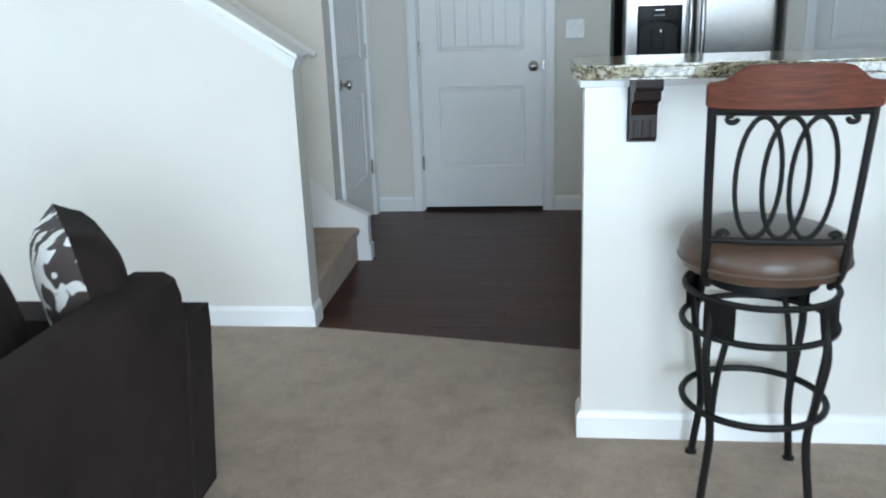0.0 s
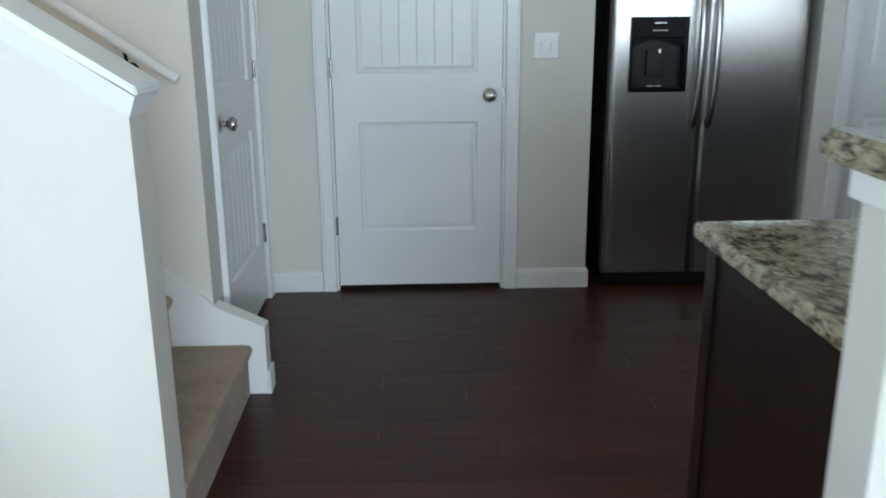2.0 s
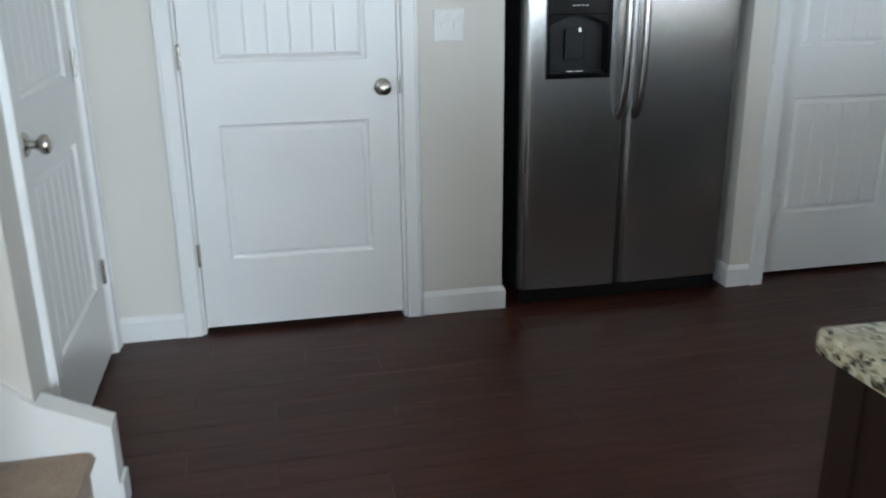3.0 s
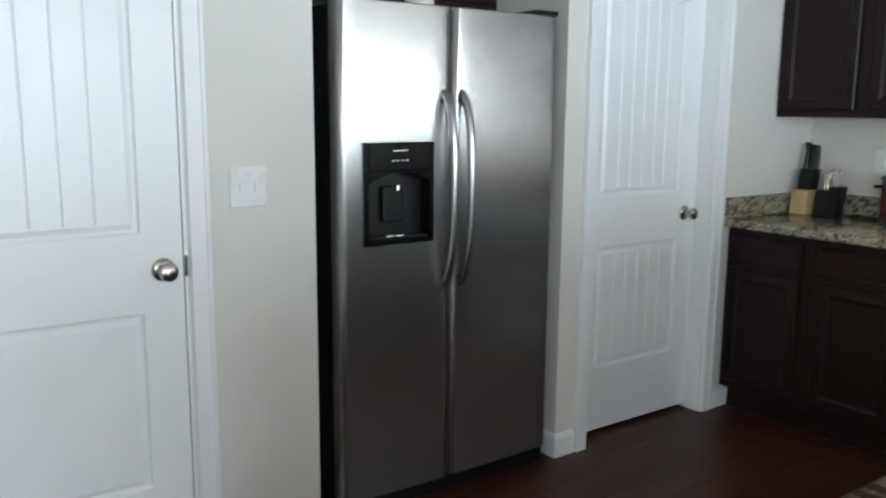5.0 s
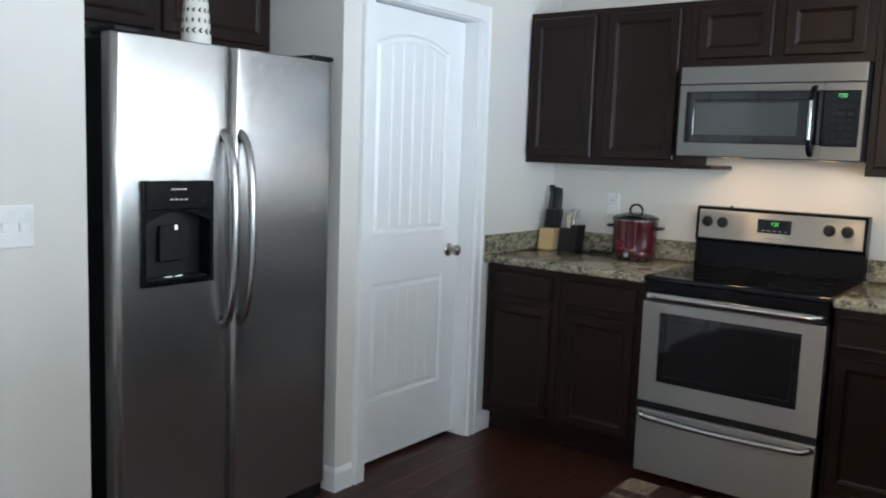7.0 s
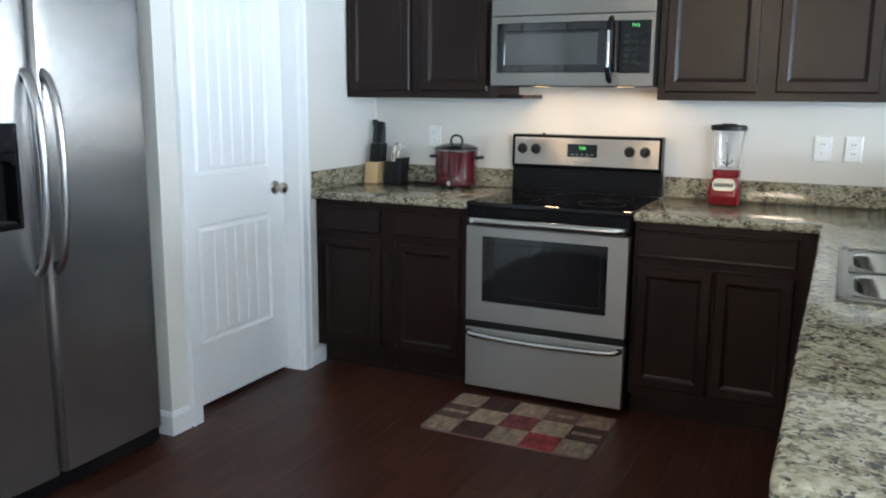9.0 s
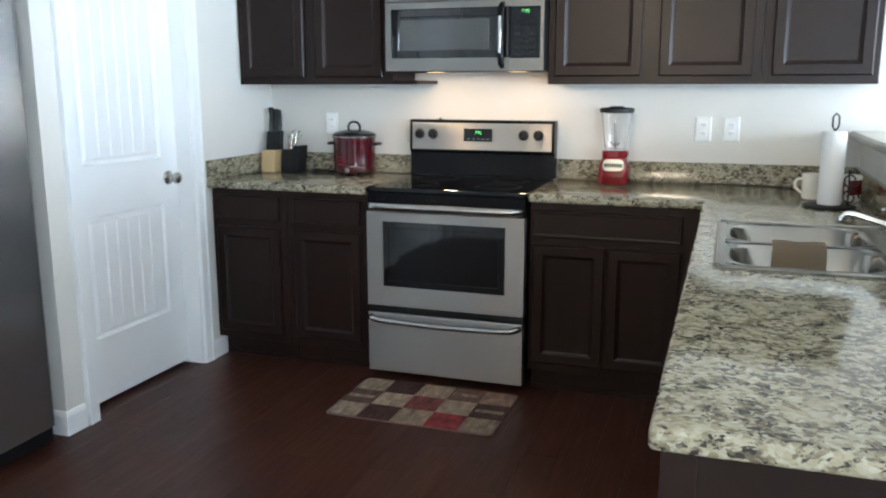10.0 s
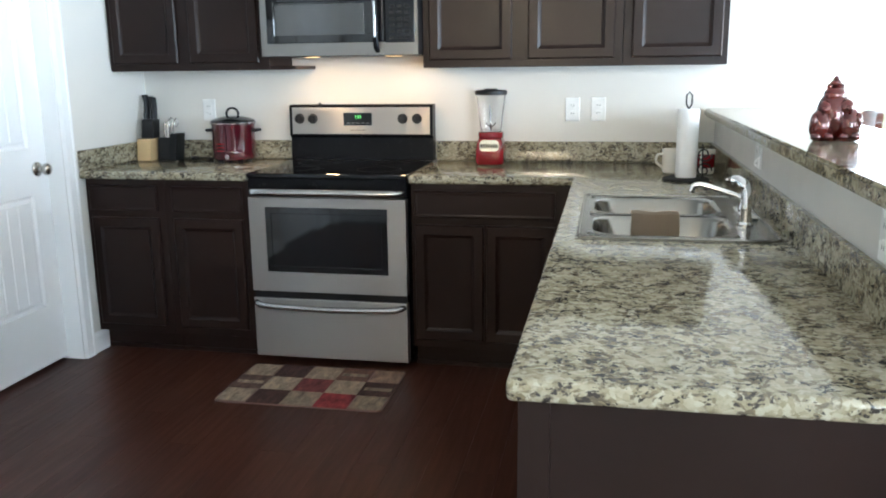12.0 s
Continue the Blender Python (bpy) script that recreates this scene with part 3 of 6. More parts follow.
def panel_door(name, P, a, b, z0, z1, stile, panels, knob_u, knob_z, label, low_planks=6, thick=0.035):
    """A moulded two-panel door: stiles and rails, recessed panels with plank grooves, a knob, hinges added apart."""
    c = P((a + b) / 2, z0, 0)
    door = thing(name, *c, label, "door", kind="structure")
    bm = bmesh.new()

    def slab(u0, u1, v0, v1):
        q = [P(u, v, d) for d in (-thick, 0) for u, v in ((u0, v0), (u1, v0), (u1, v1), (u0, v1))]
        vs = [bm.verts.new(p) for p in q]
        for f in ((0, 1, 2, 3), (4, 5, 6, 7), (0, 1, 5, 4), (1, 2, 6, 5), (2, 3, 7, 6), (3, 0, 4, 7)):
            bm.faces.new([vs[i] for i in f])
    slab(a, a + stile, z0, z1)
    slab(b - stile, b, z0, z1)
    at = z0
    for v0, v1, arch in panels:
        slab(a + stile, b - stile, at, v0)
        at = v1
    slab(a + stile, b - stile, at, z1)
    for v0, v1, arch in panels:
        if arch:
            u0, u1 = a + stile, b - stile
            cc, hh = (u0 + u1) / 2, (u1 - u0) / 2
            n = 16
            top = [(u0 + (u1 - u0) * k / n) for k in range(n + 1)]
            lo = [bm.verts.new(P(u, v1 - arch * ((u - cc) / hh) ** 2, 0)) for u in top]
            hi = [bm.verts.new(P(u, v1 + 0.0001, 0)) for u in top]
            for k in range(n):
                bm.faces.new((lo[k], lo[k + 1], hi[k + 1], hi[k]))
    part("slab", bm, DOORPAINT, door)
    for v0, v1, arch in panels:
        bm = bmesh.new()
        ring_relief(bm, P, a + stile, b - stile, v0, v1, [(0, 0), (0.006, -0.010), (0.014, -0.012), (0.030, -0.004), (0.036, -0.004)], arch, 6 if arch else low_planks)
        part("panel", bm, DOORPAINT, door)
    kn = bmesh.new()
    ax = Vector(P(0, 0, 1)) - Vector(P(0, 0, 0))
    o = Vector(P(knob_u, knob_z, 0))
    side = Vector((0, 0, 1))
    other = ax.cross(side)
    prof = [(0.033, 0.0), (0.033, 0.006), (0.028, 0.010), (0.013, 0.012), (0.011, 0.030), (0.017, 0.036), (0.0255, 0.044), (0.0275, 0.054), (0.024, 0.063), (0.014, 0.068), (0.002, 0.069)]
    rings = []
    for r, h in prof:
        rings.append([kn.verts.new(o + ax * h + (side * math.cos(t) + other * math.sin(t)) * r) for t in (2 * math.pi * k / 24 for k in range(24))])
    for r, s in zip(rings, rings[1:]):
        for k in range(24):
            kn.faces.new((r[k], r[(k + 1) % 24], s[(k + 1) % 24], s[k]))
    kn.faces.new(rings[-1])
    part("door_knob", kn, NICKEL, door, "round satin nickel knob", smooth=True)
    return door


def hinges(door, P, u, zs):
    for z in zs:
        bm = bmesh.new()
        tube(bm, [P(u, z - 0.045, 0.008), P(u, z + 0.045, 0.008)], 0.0065, 10)
        part("hinge", bm, NICKEL, door, "satin nickel door hinge", smooth=True)


PN = PY(YN + 0.004)
d1 = panel_door("door_1", PN, D1A, D1B, 0.026, 2.035, 0.115, [(0.30, 0.828, 0), (1.055, 1.93, 0.05)], 1.168, 0.950, "white two-panel interior door with plank grooves, closed", 0)
hinges(d1, PN, D1A - 0.004, (0.33, 1.08, 1.83))
bm = boxes((D1B + 0.002, D1B + 0.011, YN - 0.003, YN + 0.0, 0.925, 0.985))
part("strike_plate", bm, NICKEL, d1, "dark metal strike plate")
casing("door_casing_1", PY(YN - 0.0005), D1A - 0.014, D1B + 0.014, DOORH)
structure("door_jamb_1", boxes((D1A - 0.012, D1A - 0.004, YN, YN + 0.11, 0, DOORH), (D1B + 0.003, D1B + 0.012, YN + 0.0, YN + 0.11, 0, DOORH)), TRIM, "white painted door jamb", "trim")

PP = PY(YN + 0.085)
d3 = panel_door("door_2", PP, PA + 0.008, PB - 0.008, 0.018, 2.035, 0.115, [(0.30, 0.828, 0), (1.045, 1.93, 0.055)], PB - 0.082, 0.945, "white two-panel arched pantry door, closed, set back in its frame")
casing("door_casing_2", PY(YN - 0.0005), PA, PB, DOORH)
structure("door_jamb_2", boxes((PA + 0.0005, PA + 0.006, YN + 0.001, YN + 0.114, 0, DOORH), (PB - 0.006, PB - 0.0005, YN + 0.001, YN + 0.114, 0, DOORH), (PA + 0.006, PB - 0.006, YN + 0.001, YN + 0.114, DOORH - 0.006, DOORH)),
          TRIM, "white painted pantry door jamb", "trim")

PH = PXW(XD - 0.004)
d2 = panel_door("door_3", PH, D2A, D2B, 0.014, 2.035, 0.11, [(0.30, 0.828, 0), (1.045, 1.93, 0.05)], D2A + 0.07, 0.93, "white two-panel closet door in shade, closed")
hinges(d2, PH, D2B + 0.004, (0.33, 1.08, 1.83))
casing("door_casing_3", PXW(XD + 0.0005), D2A - 0.012, D2B + 0.012, DOORH)

# ======== patio door and windows, behind the camera ========


def window(name, kind, P, a, b, z0, z1, panes, label):
    w = thing(name, *P((a + b) / 2, z0, -0.05), label, kind, kind="structure")
    bm = bmesh.new()

    def bar(u0, u1, v0, v1):
        vs = [bm.verts.new(P(u, v, d)) for d in (-0.085, -0.03) for u, v in ((u0, v0), (u1, v0), (u1, v1), (u0, v1))]
        for f in ((0, 1, 2, 3), (4, 5, 6, 7), (0, 1, 5, 4), (1, 2, 6, 5), (2, 3, 7, 6), (3, 0, 4, 7)):
            bm.faces.new([vs[i] for i in f])
    bar(a, a + 0.05, z0, z1)
    bar(b - 0.05, b, z0, z1)
    bar(a + 0.05, b - 0.05, z0, z0 + 0.06)
    bar(a + 0.05, b - 0.05, z1 - 0.05, z1)
    step = (b - a - 0.1) / panes
    for k in range(1, panes):
        u = a + 0.05 + step * k
        bar(u - 0.03, u + 0.03, z0 + 0.06, z1 - 0.05)
    part("window_frame", bm, TRIM, w)
    for k in range(panes):
        u0, u1 = a + 0.05 + step * k + (0.03 if k else 0), a + 0.05 + step * (k + 1) - (0.03 if k < panes - 1 else 0)
        bm = bmesh.new()
        vs = [bm.verts.new(P(u, v, d)) for d in (-0.063, -0.057) for u, v in ((u0, z0 + 0.06), (u1, z0 + 0.06), (u1, z1 - 0.05), (u0, z1 - 0.05))]
        for f in ((0, 1, 2, 3), (4, 5, 6, 7), (0, 1, 5, 4), (1, 2, 6, 5), (2, 3, 7, 6), (3, 0, 4, 7)):
            bm.faces.new([vs[i] for i in f])
        g = part("pane", bm, CLEARGLASS, w)
        g.visible_shadow = False
    return w


PS = lambda u, v, d: (u, YS + d, v)
window("window_1", "patio door", PS, 1.0, 3.2, 0.02, 2.1, 2, "white framed sliding glass patio door")
window("window_2", "window", PS, -2.95, -1.65, 0.8, 2.1, 2, "white framed living room window")
window("window_3", "window", PXE(XE), 0.98, 3.92, 0.9, 1.95, 3, "white framed dining window")
# Unseen window, added to frame the west fill lamp.
window("window_4", "window", PXW(XW), 1.35, 3.25, 0.8, 2.1, 2, "white framed side window of the living room")
# Assumed window, unseen, added around the warm stair fill lamp.
window("window_5", "window", PXW(XW), 5.43, 6.13, 1.6, 2.4, 1, "small white framed stair window")
bm = boxes((-600, 600, -600, 600, -0.6, -0.16))
structure("ground", bm, BLIND, "grass ground outside the house", "ground")

# ======== kitchen cabinets ========


def cabinet_front(P, u0, u1, v0, v1, cab, name="door", frame=0.055):
    bm = bmesh.new()
    if name == "drawer_front":
        rings = [(0, 0), (0, 0.016), (0.004, 0.020), (0.010, 0.020), (0.016, 0.0185)]
    else:
        rings = [(0, 0), (0, 0.013), (0.006, 0.020), (frame - 0.011, 0.020), (frame - 0.002, 0.0125), (frame + 0.006, 0.0095), (frame + 0.012, 0.0095)]
    ring_relief(bm, P, u0, u1, v0, v1, rings)
    return part(name, bm, CABINET, cab)


XF = 3.785   # face frames of the base cabinets
LABB = "espresso-stained wooden base cabinet with a drawer above"


def base_cabinet(y0, y1, doors, drawers, label):
    cab = thing("base_cabinet", (XF + XE) / 2, (y0 + y1) / 2, 0, label, "cabinet", "kitchen base cabinets")
    bm = boxes((XF, XE - 0.001, y0, y1, 0.105, 0.875), bevel=0.002)
    part("body", bm, CABINET, cab)
    part("toe_kick", boxes((XF + 0.07, XE - 0.01, y0 + 0.001, y1 - 0.001, 0, 0.1045), (XF + 0.058, XF + 0.069, y0 + 0.001, y1 - 0.001, 0, 0.02)), CABINET, cab)
    for a, b in doors:
        cabinet_front(PXE(XF - 0.0005), a, b, 0.145, 0.688, cab)
    for a, b in drawers:
        cabinet_front(PXE(XF - 0.0005), a, b, 0.722, 0.842, cab, "drawer_front")
    return cab


base_cabinet(6.953, YN - 0.001, [(6.993, 7.348)], [(6.993, 7.348)], LABB)
base_cabinet(6.512, 6.952, [(6.558, 6.914)], [(6.558, 6.914)], LABB + " beside the range")
base_cabinet(5.032, 5.744, [(5.096, 5.401), (5.411, 5.727)], [(5.096, 5.727)], "espresso-stained base cabinet with two doors and one wide drawer")

pen = thing("peninsula_cabinet", 2.6, 4.68, 0, "long espresso-stained peninsula cabinet under the sink counter", "cabinet", "kitchen base cabinets")
# an open-topped carcass, so that the sink bowls hang inside
part("body", boxes((1.41, XF - 0.001, 4.955, 4.985, 0.105, 0.875), (1.41, 2.40, BAR1 + 0.001, 4.954, 0.105, 0.60), (3.30, XF - 0.001, BAR1 + 0.001, 4.954, 0.105, 0.60)), CABINET, pen)
part("toe_kick", boxes((1.41, XF, 4.40, 4.92, 0, 0.104)), CABINET, pen)
bm = bmesh.new()
ring_relief(bm, PXE(1.409), BAR1 + 0.002, 5.005, 0.0, 0.875, [(0, 0), (0, 0.015), (0.003, 0.018), (0.008, 0.018)])
part("end_panel", bm, CABINET, pen)
bm = boxes((1.384, 1.3905, 4.955, 5.005, 0.0, 0.873))
part("end_stile", bm, CABINET, pen)

UPT = 2.14


def upper_cabinet(y0, y1, z0, doors, label, x=4.095):
    cab = thing("wall_cabinet", (x + XE) / 2, (y0 + y1) / 2, z0, label, "cabinet", "kitchen wall cabinets")
    part("body", boxes((x, XE - 0.001, y0, y1, z0, UPT), bevel=0.002), CABINET, cab)
    for a, b in doors:
        cabinet_front(PXE(x - 0.0005), a, b, z0 + 0.035, UPT - 0.03, cab)
    return cab


upper_cabinet(6.515, YN - 0.001, 1.380, [(6.563, 6.928), (6.993, 7.348)], "espresso-stained wall cabinet with two raised-frame doors")
upper_cabinet(5.746, 6.514, 1.842, [(5.782, 6.100), (6.150, 6.480)], "short espresso-stained wall cabinet above the microwave")
upper_cabinet(4.826, 5.745, 1.380, [(4.862, 5.251), (5.325, 5.714)], "espresso-stained wall cabinet with two raised-frame doors beside the microwave")
upper_cabinet(4.374, 4.825, 1.380, [(4.399, 4.787)], "espresso-stained single-door wall cabinet at the end of the run")
part_light = thing("light_rail", 4.12, 6.46, 1.36, "short dark wooden rail under the wall cabinet", "trim")
part("rail", boxes((4.10, XE - 0.01, 6.385, 6.5148, 1.381, 1.399), bevel=0.002), CABINET, part_light)

fr_cab = thing("wall_cabinet", 2.17, 7.95, 1.79, "espresso-stained wall cabinet above the refrigerator", "cabinet", "kitchen wall cabinets")
part("body", boxes((ALC0 + 0.004, ALC1 - 0.004, 7.80, 8.119, 1.80, 2.28), bevel=0.002), CABINET, fr_cab)
for a, b in ((ALC0 + 0.03, 2.155), (2.19, ALC1 - 0.03)):
    cabinet_front(PY(7.7995), a, b, 1.825, 2.255, fr_cab)

# ======== counters ========


def slab_cells(name, xs, ys, inside, z0, z1, mat, bevel, label, category):
    bm = bmesh.new()
    vs = {}

    def v(i, j):
        if (i, j) not in vs:
            vs[(i, j)] = bm.verts.new((xs[i], ys[j], z1))
        return vs[(i, j)]
    for i in range(len(xs) - 1):
        for j in range(len(ys) - 1):
            if inside((xs[i] + xs[i + 1]) / 2, (ys[j] + ys[j + 1]) / 2):
                bm.faces.new((v(i, j), v(i + 1, j), v(i + 1, j + 1), v(i, j + 1)))
    rim = [e for e in bm.edges if len(e.link_faces) == 1]
    r = bmesh.ops.extrude_face_region(bm, geom=list(bm.faces))
    low = [g for g in r["geom"] if isinstance(g, bmesh.types.BMVert)]
    for w in low:
        w.co.z = z0
    bmesh.ops.recalc_face_normals(bm, faces=bm.faces)
    sharp = [e for e in bm.edges if len(e.link_faces) == 2 and e.calc_face_angle(0) > 1.0]
    bmesh.ops.bevel(bm, geom=sharp, offset=bevel, segments=3, affect="EDGES", profile=0.5)
    ob = part(name, bm, mat, None, smooth=True)
    return tagged(ob, label, category)


CZ0, CZ1 = 0.877, 0.914
SX0, SX1, SY0, SY1 = 2.455, 3.200, 4.435, 4.940   # sink cut-out
slab_cells("worktop", [1.358, SX0, SX1, 3.737, XE - 0.001], [BAR1 + 0.001, SY0, SY1, 5.022, 5.745],
           lambda x, y: (y < 5.022 or x > 3.737) and not (SX0 < x < SX1 and SY0 < y < SY1), CZ0, CZ1, GRANITE, 0.010,
           "polished speckled cream granite L-shaped worktop with sink", "worktop")
slab_cells("worktop", [3.737, XE - 0.001], [6.512, YN - 0.001], lambda x, y: True, CZ0, CZ1, GRANITE, 0.010, "polished speckled cream granite worktop beside the range", "worktop")
SPL = 1.012


def splash(rows, label):
    return tagged(part("backsplash", boxes(*rows, bevel=0.003), GRANITE), label, "backsplash")


splash([(XE - 0.020, XE - 0.001, 6.512, YN - 0.022, CZ1 + 0.0005, SPL)], "low granite backsplash strip on the range wall")
splash([(3.745, XE - 0.0205, YN - 0.021, YN - 0.001, CZ1 + 0.0005, SPL)], "low granite side splash against the pantry wall")
splash([(XE - 0.020, XE - 0.001, BAR1 + 0.021, 5.745, CZ1 + 0.0005, SPL)], "low granite backsplash strip next to the range")
splash([(1.37, XE - 0.001, BAR1 + 0.001, BAR1 + 0.020, CZ1 + 0.0005, SPL)], "low granite backsplash along the raised bar")

# the bar: half wall, trim, granite top, bracket
structure("wall_half_bar", boxes((BARX, XE, BAR0, BAR1, 0, 1.136)), BARPAINT, "white painted half wall under the breakfast bar", "half wall")
structure("bar_trim", boxes((BARX - 0.014, XE - 0.002, BAR0 - 0.014, BAR0 - 0.0005, 1.098, 1.1355), (BARX - 0.014, BARX - 0.0005, BAR0 - 0.0004, BAR1 + 0.01, 1.098, 1.1355), bevel=0.003), TRIM, "white painted trim under the bar top", "trim")
bm = bmesh.new()
prism(bm, [(1.295, 4.427), (1.285, 4.085), (1.315, 4.045), (1.36, 4.035), (XE - 0.001, 4.035), (XE - 0.001, 4.427)], lambda p, q: (p, q, 1.1365), lambda p, q: (p, q, 1.175))
bmesh.ops.bevel(bm, geom=list(bm.edges), offset=0.008, segments=3, affect="EDGES")
bar = thing("breakfast_bar", 2.85, 4.18, 1.1365, "polished speckled granite breakfast bar on a half wall", "bar counter")
part("slab", bm, GRANITE, bar, smooth=True)


def corbel(x):
    c = thing("bar_bracket", x, BAR0, 0.94, "dark espresso wooden corbel under the bar top", "bracket", "bar brackets")
    prof = [(0.0, 0.956), (0.040, 0.956), (0.044, 0.963), (0.044, 1.025), (0.050, 1.045), (0.064, 1.060), (0.082, 1.066), (0.100, 1.068), (0.104, 1.074), (0.107, 1.094), (0.134, 1.100), (0.142, 1.108), (0.144, 1.1355), (0.0, 1.1355)]
    bm = bmesh.new()
    prism(bm, prof, lambda p, q: (x - 0.036, BAR0 - 0.015 - p, q), lambda p, q: (x + 0.036, BAR0 - 0.015 - p, q))
    part("body", bm, CABINET, c)
    for dx in (-0.022, 0.0, 0.022):
        bm = boxes((x + dx - 0.006, x + dx + 0.006, BAR0 - 0.064, BAR0 - 0.0592, 0.966, 1.012), bevel=0.002)
        part("flute", bm, CABINET, c)
    part("back_plate", boxes((x - 0.040, x + 0.040, BAR0 - 0.0149, BAR0 - 0.0005, 0.944, 1.097), bevel=0.002), CABINET, c)


corbel(1.488)

# ======== refrigerator ========
FX0, FX1, FSEAM, FY = 1.728, 2.656, 2.163, 7.350
FZ0, FZ1 = 0.07, 1.745
fridge = thing("refrigerator", (FX0 + FX1) / 2, FY + 0.4, 0, "stainless steel side-by-side refrigerator with ice dispenser", "refrigerator")
part("body", boxes((FX0 + 0.004, FX1 - 0.004, FY + 0.075, 8.06, 0.03, FZ1 - 0.012), bevel=0.006), FRIDGESIDE, fridge, "black textured steel case")


def fridge_door(u0, u1, hole, name):
    bm = bmesh.new()
    r, bow = 0.030, 0.012

    def cols():
        out = []
        for k in range(7):
            a = math.pi / 2 * k / 6
            out.append((u0 + r - r * math.cos(a), r - r * math.sin(a)))
        inner = [u0 + r + (u1 - u0 - 2 * r) * k / 10 for k in range(1, 10)]
        if hole:
            inner = [u for u in inner if not (hole[0] - 0.01 < u < hole[1] + 0.01)] + [hole[0], hole[1]]
        out += [(u, 0.0) for u in sorted(inner)]
        for k in range(7):
            a = math.pi / 2 * (1 - k / 6)
            out.append((u1 - r + r * math.cos(a), r - r * math.sin(a)))
        return out
    c, h = (FX0 + FX1) / 2, (FX1 - FX0) / 2
    C = [(u, FY + d + bow * ((u - c) / h) ** 2) for u, d in cols()]
    rows = [FZ0, FZ0 + 0.004] + ([hole[2], hole[3]] if hole else [0.6, 1.2]) + [FZ1 - 0.004, FZ1]
    back = FY + 0.070
    V = [[bm.verts.new((u, y + (0.004 if j in (0, len(rows) - 1) else 0), z)) for u, y in C] for j, z in enumerate(rows)]
    for j in range(len(rows) - 1):
        for i in range(len(C) - 1):
            if hole and j == 2 and C[i][0] >= hole[0] - 1e-6 and C[i + 1][0] <= hole[1] + 1e-6:
                continue
            bm.faces.new((V[j][i], V[j][i + 1], V[j + 1][i + 1], V[j + 1][i]))
    B = [[bm.verts.new((u, back, z)) for z in (FZ0, FZ1)] for u in (u0, u1)]
    bm.faces.new([B[0][0], B[1][0], B[1][1], B[0][1]])
    bm.faces.new([V[j][0] for j in range(len(rows))] + [B[0][1], B[0][0]])
    bm.faces.new([V[j][-1] for j in range(len(rows))] + [B[1][1], B[1][0]])
    bm.faces.new(V[0] + [B[1][0], B[0][0]])
    bm.faces.new(V[-1] + [B[1][1], B[0][1]])
    return part(name, bm, STEEL, fridge, smooth=True)


DX0, DX1, DZ0, DZ1 = 1.815, 2.082, 0.960, 1.296
door_l = fridge_door(FX0, FSEAM - 0.003, (DX0, DX1, DZ0, DZ1), "door")
door_r = fridge_door(FSEAM + 0.003, FX1, None, "door")


def fridge_handle(x, door):
    pts = [(x, FY + 0.010, 1.462), (x, FY - 0.018, 1.440), (x, FY - 0.042, 1.39), (x, FY - 0.058, 1.30), (x, FY - 0.064, 1.13), (x, FY - 0.058, 0.96), (x, FY - 0.042, 0.87), (x, FY - 0.018, 0.815), (x, FY + 0.010, 0.795)]
    bm = bmesh.new()
    tube(bm, smooth_line(pts, 5), 0.015, 14)
    part("handle", bm, STEELV, door, "curved stainless bar handle", smooth=True)
    for z in (1.425, 0.795):
        part("handle_end", boxes((x - 0.016, x + 0.016, FY - 0.002, FY + 0.012, z, z + 0.037), bevel=0.005), BLACKPLASTIC, door, "dark handle end mount")


fridge_handle(FSEAM - 0.036, door_l)
fridge_handle(FSEAM + 0.038, door_r)
disp = part("dispenser", boxes((DX0 + 0.012, DX1 - 0.012, FY - 0.006, FY + 0.06, 1.205, DZ1 + 0.002), bevel=0.003), BLACKGLOSS, fridge, "black ice and water dispenser")
for row in ((DX0 - 0.002, DX0 + 0.012, FY - 0.006, FY + 0.06, DZ0 - 0.002, DZ1 + 0.002), (DX1 - 0.012, DX1 + 0.002, FY - 0.006, FY + 0.06, DZ0 - 0.002, DZ1 + 0.002),
            (DX0 + 0.012, DX1 - 0.012, FY - 0.006, FY + 0.06, DZ0 - 0.002, DZ0 + 0.016)):
    part("bezel", boxes(row, bevel=0.003), BLACKGLOSS, disp)
part("recess", boxes((DX0 + 0.0125, DX1 - 0.0125, FY + 0.058, FY + 0.064, DZ0 + 0.0165, 1.2045)), BLACKPLASTIC, disp)
bm = bmesh.new()
hood_pts = [(DX0 + 0.0125, 1.2045)] + [(DX0 + 0.0125 + (DX1 - DX0 - 0.025) * k / 12, 1.165 + 0.034 * math.sin(math.pi * k / 12)) for k in range(13)] + [(DX1 - 0.0125, 1.2045)]
prism(bm, hood_pts, lambda p, q: (p, FY - 0.005, q), lambda p, q: (p, FY + 0.03, q))
part("hood", bm, BLACKGLOSS, disp)
part("paddle", boxes((1.905, 1.985, FY + 0.035, FY + 0.045, 1.03, 1.15), bevel=0.004), BLACKPLASTIC, disp)
part("indicator", boxes((1.958, 1.966, FY + 0.029, FY + 0.0345, 1.135, 1.152)), DISPLED, disp)
part("drip_tray", boxes((DX0 + 0.02, DX1 - 0.02, FY + 0.0, FY + 0.055, DZ0 + 0.0165, DZ0 + 0.024), bevel=0.002), BLACKPLASTIC, disp)
for k in range(2):
    part("tray_mark", boxes((1.905 + 0.04 * k, 1.93 + 0.04 * k, FY + 0.01, FY + 0.014, DZ0 + 0.0242, DZ0 + 0.0262)), DISPLED, disp)
part("badge", boxes((1.918, 1.976, FY - 0.0075, FY - 0.0058, 1.268, 1.273)), STEELV, disp, "small silver maker plate")
for k in range(4):
    part("button", boxes((1.915 + 0.018 * k, 1.925 + 0.018 * k, FY - 0.0072, FY - 0.0058, 1.236, 1.240)), PLATE, disp)
